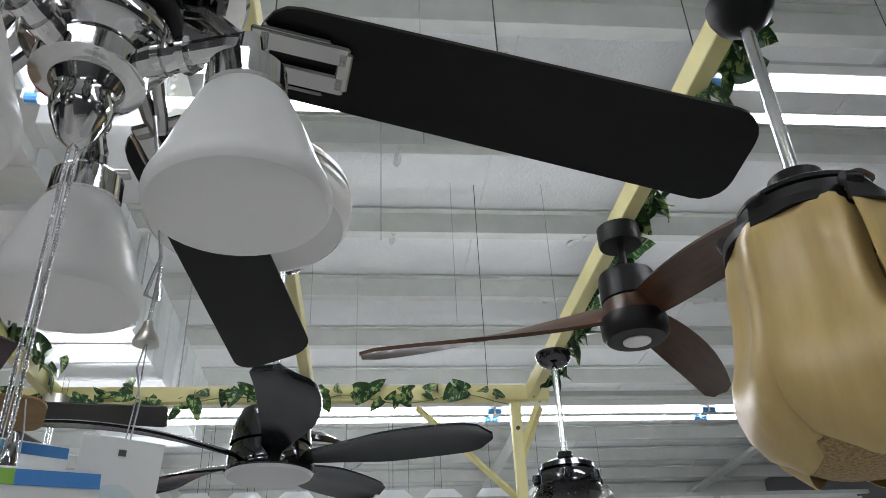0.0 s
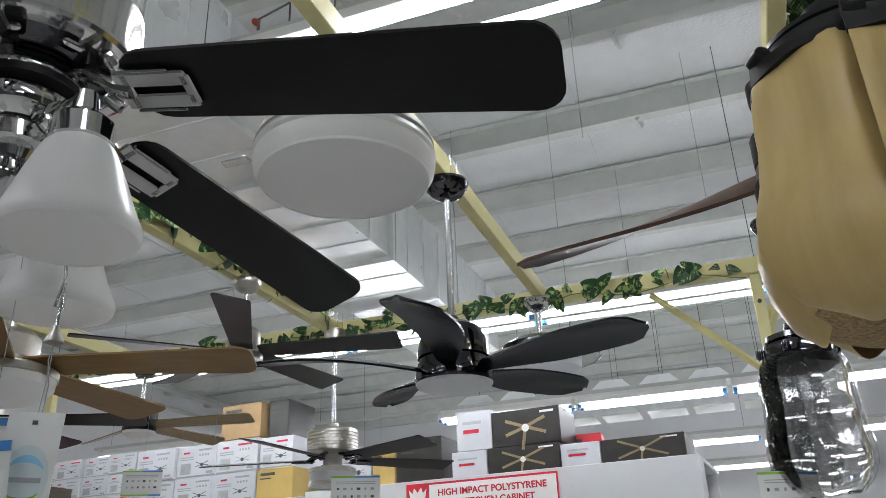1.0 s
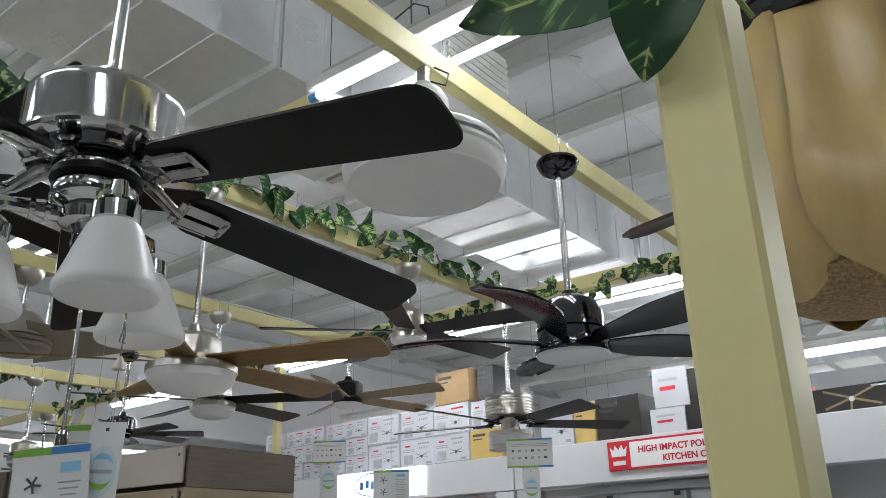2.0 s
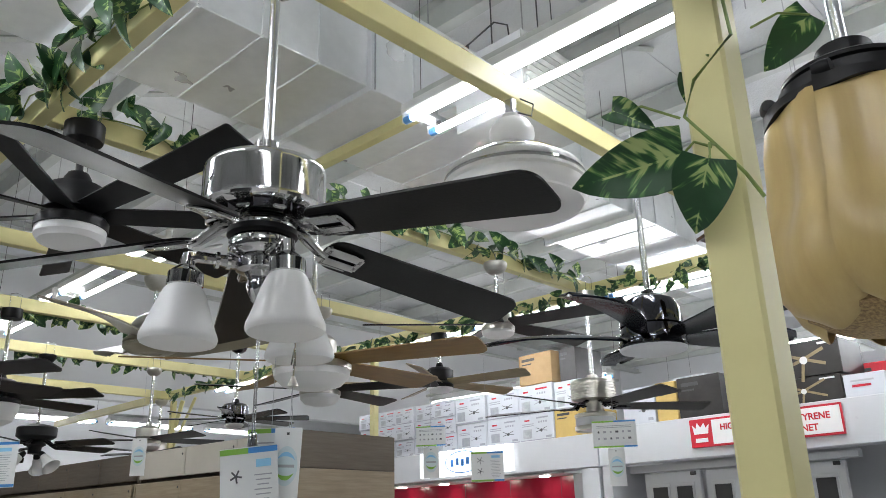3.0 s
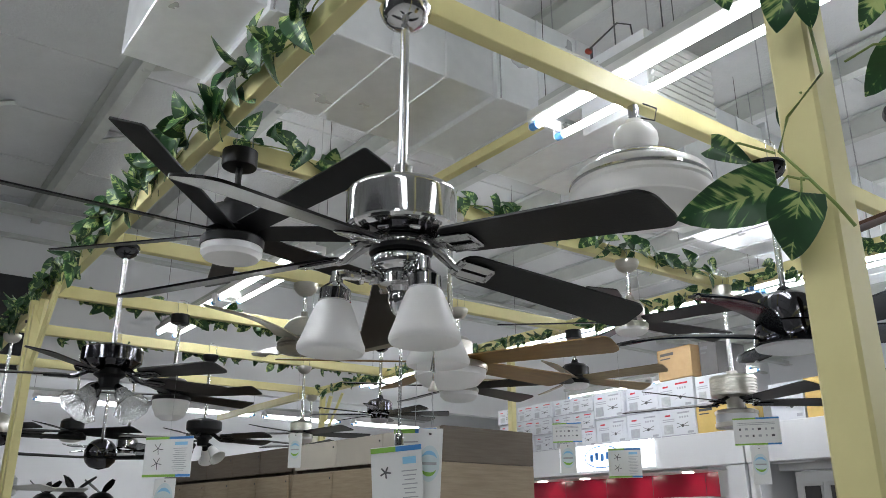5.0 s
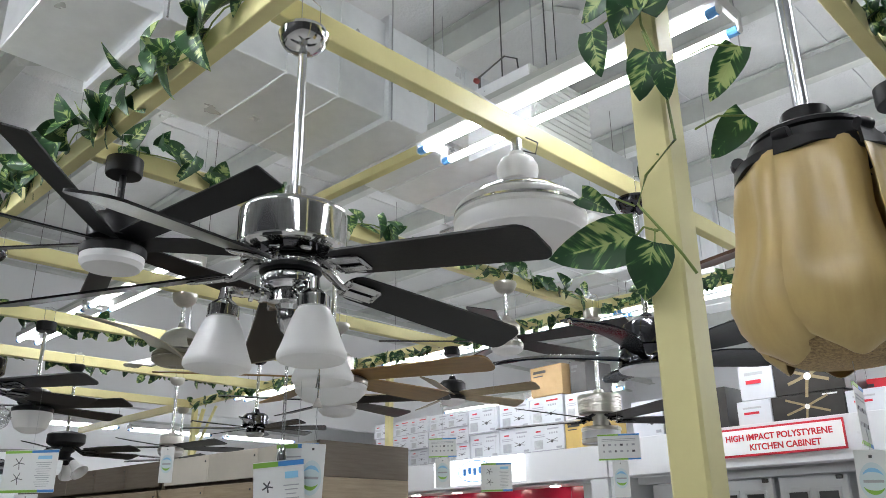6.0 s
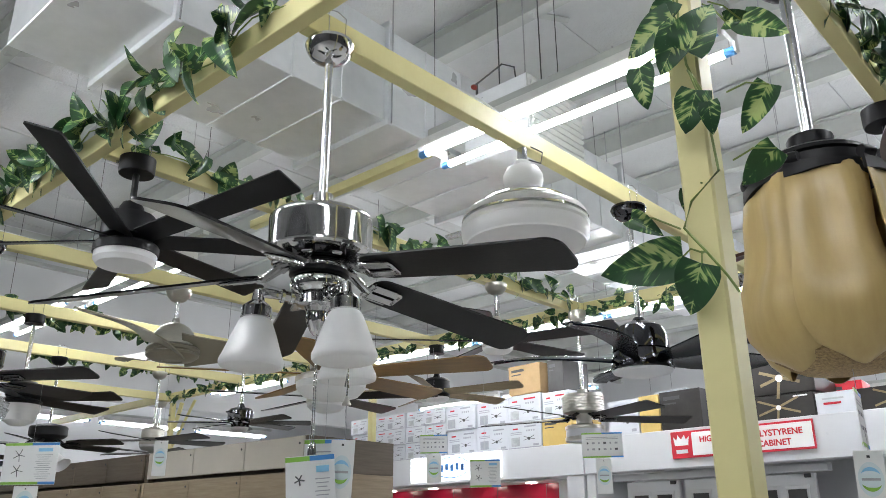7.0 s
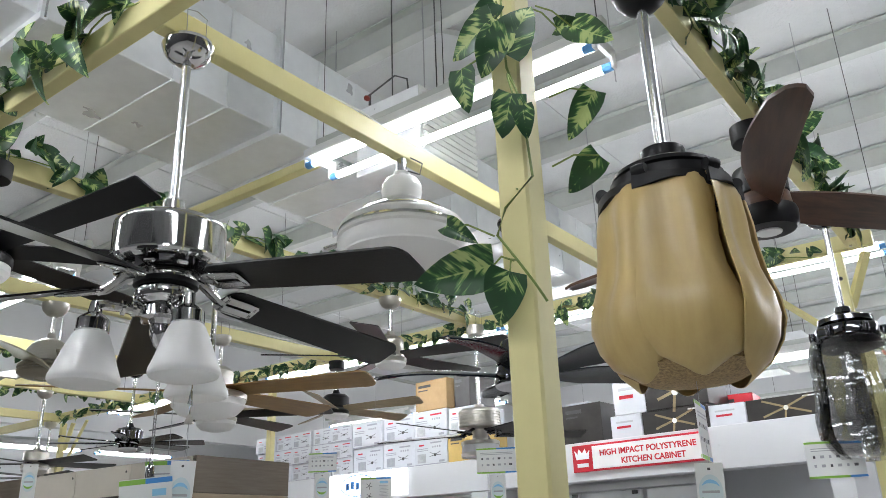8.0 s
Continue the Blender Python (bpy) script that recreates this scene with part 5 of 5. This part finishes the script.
# ---- tags on threads ----
def tag_card(x, y, z, w, h, rz, thread, kind="logo", tilt=0):
    """Two-sided paper tag; z is its top edge."""
    lab = {"logo": "white paper hang tag with a round blue and green emblem", "spec": "white printed specification card in a clear sleeve", "wide": "wide printed specification card with green and blue edges"}[kind]
    e = empty("price_tag", pose(x, y, z, 0, tilt, rz), lab, "tag", "hang tags on the fans")
    part("card", boxed((0, 0, -h / 2), (w, 0.0012, h)), PAPER, e)
    part("thread", pipe([(0, 0, -0.01), (0.002, 0, thread * 0.5), (0, 0, thread)], 0.0006, 4), GREYINK, e)
    for s in (-1, 1):
        y0 = s * 0.0012
        if kind == "logo":
            c = -h * 0.48
            bm = bmesh.new()
            n = 26
            ro = [bm.verts.new((w * 0.43 * math.cos(2 * math.pi * k / n), 0, w * 0.62 * math.sin(2 * math.pi * k / n))) for k in range(n)]
            bm.faces.new(ro)
            part("emblem_ground", bm, mat_ground, e, m=pose(0, y0, c), smooth=False)
            for a0, a1, material, r in ((25, 150, SKYBLUE, 0.36), (205, 330, GREEN, 0.36)):
                bm = bmesh.new()
                n = 12
                pr = []
                for k in range(n + 1):
                    a = radians(a0 + (a1 - a0) * k / n)
                    t = 0.13 * math.sin(math.pi * k / n) + 0.01
                    pr.append((bm.verts.new((w * r * math.cos(a), 0, w * (r + 0.08) * math.sin(a))), bm.verts.new((w * (r - t) * math.cos(a), 0, w * (r + 0.08 - t) * math.sin(a)))))
                for p, q in zip(pr, pr[1:]):
                    bm.faces.new((p[0], q[0], q[1], p[1]))
                part("emblem_swoosh", bm, material, e, m=pose(0, y0 * 1.6, c), smooth=False)
            part("emblem_bar", boxed((0, y0 * 1.4, c), (w * 0.62, 0.0006, w * 0.09)), GREYINK, e)
            part("hole", boxed((0, y0 * 1.2, -0.012), (0.006, 0.0006, 0.005)), DARKGREY, e)
        else:
            part("edge_band", boxed((-w * 0.25, y0, -h * 0.04), (w * 0.5, 0.0008, h * 0.06)), GREEN, e, "green printed band")
            part("edge_band", boxed((w * 0.25, y0, -h * 0.04), (w * 0.5, 0.0008, h * 0.06)), BLUE, e, "blue printed band")
            part("edge_band", boxed((-w * 0.15, y0, -h * 0.96), (w * 0.7, 0.0008, h * 0.06)), GREEN, e)
            part("edge_band", boxed((w * 0.35, y0, -h * 0.96), (w * 0.3, 0.0008, h * 0.06)), BLUE, e)
            if kind == "wide":
                for j in range(2):
                    for k in range(6):
                        part("symbol", boxed((-w * 0.36 + w * 0.14 * k, y0, -h * (0.42 + 0.24 * j)), (w * (0.07 if k % 2 else 0.04), 0.0008, h * 0.075)), INK if (k + j) % 3 == 0 else GREYINK, e)
                part("text_bar", boxed((0, y0, -h * 0.2), (w * 0.8, 0.0008, h * 0.02)), GREYINK, e)
                part("text_bar", boxed((0, y0, -h * 0.26), (w * 0.8, 0.0008, h * 0.02)), GREYINK, e)
            else:
                for j in range(2):
                    bm = bmesh.new()
                    for a in (10, 82, 154, 226, 298):
                        box(bm, (0, 0, 0), (w * 0.11, 0.0008, h * 0.018), 0, pose(-w * 0.22, y0, -h * (0.3 + 0.36 * j), 0, 0, 0) @ pose(0, 0, 0, 0, a, 0) @ pose(w * 0.055, 0, 0))
                    part("fan_drawing", bm, INK, e, smooth=False)
                for k in range(12):
                    part("text_bar", boxed((w * 0.25, y0, -h * (0.3 + 0.05 * k)), (w * (0.3 - 0.05 * (k % 3)), 0.0008, h * 0.012)), GREYINK, e)
                part("emblem_bar", boxed((w * 0.26, y0, -h * 0.18), (w * 0.26, 0.0008, h * 0.08)), SKYBLUE, e)
    return e


mat_ground = mat("pale_blue_print", (0.66, 0.76, 0.78), 0.4, 0.0, var=0.08, scale=12)
tag_card(0.082, 0.036, 1.787, 0.064, 0.16, 24, 0.1, "logo", 3)
tag_card(0.025, -0.022, 1.75, 0.122, 0.19, 36, 0.05, "spec", -4)
tag_card(-0.03, 0.07, 1.8, 0.11, 0.16, 33, 0.28, "wide")
tag_card(-0.97, 2.985, 2.13, 0.24, 0.15, 30, 0.13, "wide")
tag_card(-0.97, 2.985, 1.975, 0.09, 0.2, 30, 0.06, "logo")
tag_card(-1.29, 2.26, 1.95, 0.17, 0.15, 32, 0.56, "spec")
tag_card(-1.4, 1.96, 2.07, 0.15, 0.1, 32, 0.48, "wide")
tag_card(-1.4, 1.96, 1.965, 0.08, 0.15, 32, 0.03, "logo")
tag_card(-2.6, 1.02, 2.06, 0.08, 0.19, 35, 0.45, "logo")
tag_card(-2.25, 0.2, 1.965, 0.26, 0.185, 36, 0.29, "spec")
tag_card(-2.25, 0.2, 1.775, 0.115, 0.19, 36, 0.04, "logo")
tag_card(0.98, 2.53, 1.94, 0.22, 0.15, 20, 0.5, "wide")
tag_card(1.125, 0.57, 1.85, 0.12, 0.12, 100, 0.06, "wide")
tag_card(1.125, 0.57, 1.725, 0.056, 0.12, 15, 0.04, "logo", 2)


# ---- ivy ----
def leaf_mesh(name, length, width, curl, fold):
    """A heart-shaped leaf: x from stalk to tip, folded along its midrib, z its upper side."""
    bm = bmesh.new()
    rows = []
    n = 8
    for i in range(n + 1):
        f = i / n
        w = width * math.sin(math.pi * f ** 0.6) ** 0.75 if 0 < f < 1 else 0.0004
        row = []
        for k in (-2, -1, 0, 1, 2):
            u = k / 2
            x = f * length - 0.22 * length * (1 - f) ** 2 * abs(u) ** 0.7 * (f > 0)
            row.append(bm.verts.new((x, u * w, curl * f * f * length + fold * w * abs(u) + 0.05 * width * math.sin(9 * f + 3 * u))))
        rows.append(row)
    for a, b in zip(rows, rows[1:]):
        for k in range(4):
            bm.faces.new((a[k], a[k + 1], b[k + 1], b[k]))
    bmesh.ops.remove_doubles(bm, verts=bm.verts, dist=0.0006)
    bmesh.ops.solidify(bm, geom=bm.faces[:], thickness=0.0012)
    return finish(bm, name, LEAF, sharp=70)


LEAVES = [leaf_mesh("leaf", 0.1, 0.033, -0.2, 0.15), leaf_mesh("leaf", 0.09, 0.032, -0.38, 0.4), leaf_mesh("leaf", 0.11, 0.031, 0.08, 0.25), leaf_mesh("leaf", 0.1, 0.03, -0.3, 0.75), leaf_mesh("leaf", 0.1, 0.044, -0.15, 0.2)]


def leaf_pose(p, way, face, s):
    """Stalk end p, pointing along way, upper side towards face."""
    x = Vector(way).normalized()
    z = (Vector(face) - Vector(face).dot(x) * x).normalized()
    y = z.cross(x)
    m = Matrix((x, y, z)).transposed().to_4x4()
    return Matrix.Translation(p) @ m @ Matrix.Diagonal((s, s, s, 1))


def garland(a, b, z, n, side, seed, label="artificial ivy garland with variegated green leaves on the rail", size=1.0, spread=0.05, lift=0.0):
    """A vine wound along a rail from a to b, with its leaves turned outwards."""
    r = random.Random(seed)
    a, b = Vector((*a, z)), Vector((*b, z))
    d = b - a
    e = empty("ivy_garland", pose(*a), label, "artificial plant", "ivy garlands")
    pts = []
    steps = max(6, int(d.length / 0.07))
    along = d.normalized()
    out = Vector((-along.y, along.x, 0)) * side
    for i in range(steps + 1):
        f = i / steps
        pts.append(d * f + out * (0.034 + 0.012 * math.sin(i * 1.3 + seed)) + Vector((0, 0, lift + 0.024 * math.sin(i * 0.8 + seed * 2))))
    part("stem", pipe(pts, 0.0028, 5), VINE, e)
    for k in range(n):
        f = (k + r.random()) / n
        p = pts[min(steps, int(f * steps))] + out * r.uniform(-0.4, 1.0) * spread + Vector((0, 0, r.uniform(-0.01, 0.05)))
        way = along * r.uniform(-1, 1) + out * r.uniform(-0.2, 0.9) + Vector((0, 0, r.uniform(-1.3, 0.45)))
        face = out * 1.0 + along * r.uniform(-0.8, 0.8) + Vector((0, 0, r.uniform(-0.75, 0.6)))
        share("leaf", LEAVES[r.randrange(4)], e, leaf_pose(p, way, face, size * r.uniform(0.6, 1.15)))
    return e


def post_sprig():
    """A loose vine down the near post, with a few large leaves on stalks."""
    r = random.Random(9)
    o = Vector((1.2, -0.24, 2.0))
    e = empty("ivy_sprig", pose(*o), "loose ivy sprig with large variegated leaves on the post", "artificial plant", "ivy garlands")
    stem = [(1.17, -0.21, 2.5), (1.165, -0.212, 2.36), (1.17, -0.215, 2.27), (1.19, -0.212, 2.2), (1.195, -0.205, 2.08), (1.15, -0.212, 2.04), (1.135, -0.215, 2.0), (1.165, -0.214, 1.955), (1.19, -0.212, 1.915), (1.2, -0.2, 1.89)]
    part("stem", pipe([Vector(p) - o for p in stem], 0.002, 6), VINE, e)
    for stalk, base, tip, s, kind in (
            ((1.16, -0.214, 1.955), (1.133, -0.226, 1.952), (0.973, -0.246, 1.945), 1.15, 2), ((1.165, -0.214, 1.955), (1.165, -0.236, 1.932), (1.13, -0.22, 1.87), 0.78, 4),
            ((1.17, -0.214, 2.26), (1.19, -0.236, 2.205), (1.16, -0.23, 2.15), 0.66, 4), ((1.17, -0.214, 2.26), (1.205, -0.236, 2.18), (1.205, -0.23, 2.12), 0.5, 0),
            ((1.2, -0.14, 2.24), (1.242, -0.06, 2.273), (1.184, -0.05, 2.203), 0.82, 2), ((1.195, -0.14, 2.12), (1.238, -0.06, 2.156), (1.167, -0.05, 2.115), 0.82, 0),
            ((1.19, -0.14, 2.42), (1.215, -0.06, 2.412), (1.315, -0.06, 2.324), 0.9, 2), ((1.18, -0.14, 2.42), (1.186, -0.06, 2.424), (1.244, -0.06, 2.406), 0.6, 3),
            ((1.165, -0.214, 2.3), (1.18, -0.238, 2.28), (1.228, -0.235, 2.345), 0.85, 4), ((1.165, -0.214, 2.32), (1.18, -0.24, 2.318), (1.135, -0.238, 2.262), 0.75, 4),
            ((1.165, -0.214, 2.35), (1.165, -0.236, 2.352), (1.065, -0.24, 2.312), 0.95, 0), ((1.165, -0.214, 2.38), (1.165, -0.225, 2.385), (1.117, -0.235, 2.345), 0.75, 1),
            ((1.165, -0.214, 2.29), (1.1, -0.235, 2.285), (1.102, -0.235, 2.205), 0.72, 0), ((1.13, -0.215, 2.0), (1.06, -0.235, 2.029), (1.118, -0.235, 1.987), 0.55, 3),
            ((1.165, -0.2, 2.07), (1.12, -0.15, 2.09), (1.11, -0.14, 2.03), 0.45, 0)):
        q, p, t = Vector(stalk) - o, Vector(base) - o, Vector(tip) - o
        part("stalk", pipe([q, (p + q) / 2 + Vector((0, -0.006, 0.008)), p], 0.0016, 5), VINE, e)
        share("leaf", LEAVES[kind], e, leaf_pose(p, t - p, (r.uniform(0.1, 0.5), -1, r.uniform(-0.5, 0.1)), s))
    return e


garland((-4.0, YS), (-0.02, YS), TOP + 0.06, 135, -1, 1, size=1.35)
garland((-9.5, YS), (-4.0, YS), TOP + 0.06, 260, -1, 2, size=1.2)
garland((-1.22, 0.0), (-1.22, 3.1), TOP + 0.06, 85, -1, 3, size=1.2)
garland((-3.85, 0.0), (-3.85, 1.8), TOP + 0.02, 70, 1, 4, size=1.1)
garland((-2.4, YN), (1.0, YN), TOP + 0.0, 90, -1, 5)
garland((1.125, 0.35), (1.125, 3.1), TOP + 0.05, 140, -1, 6, size=1.15)
garland((-6.5, YN), (-2.7, YN), TOP + 0.02, 90, -1, 7)
garland((-5.1, 0.2), (-5.1, 3.0), TOP + 0.02, 60, 1, 8)
post_sprig()
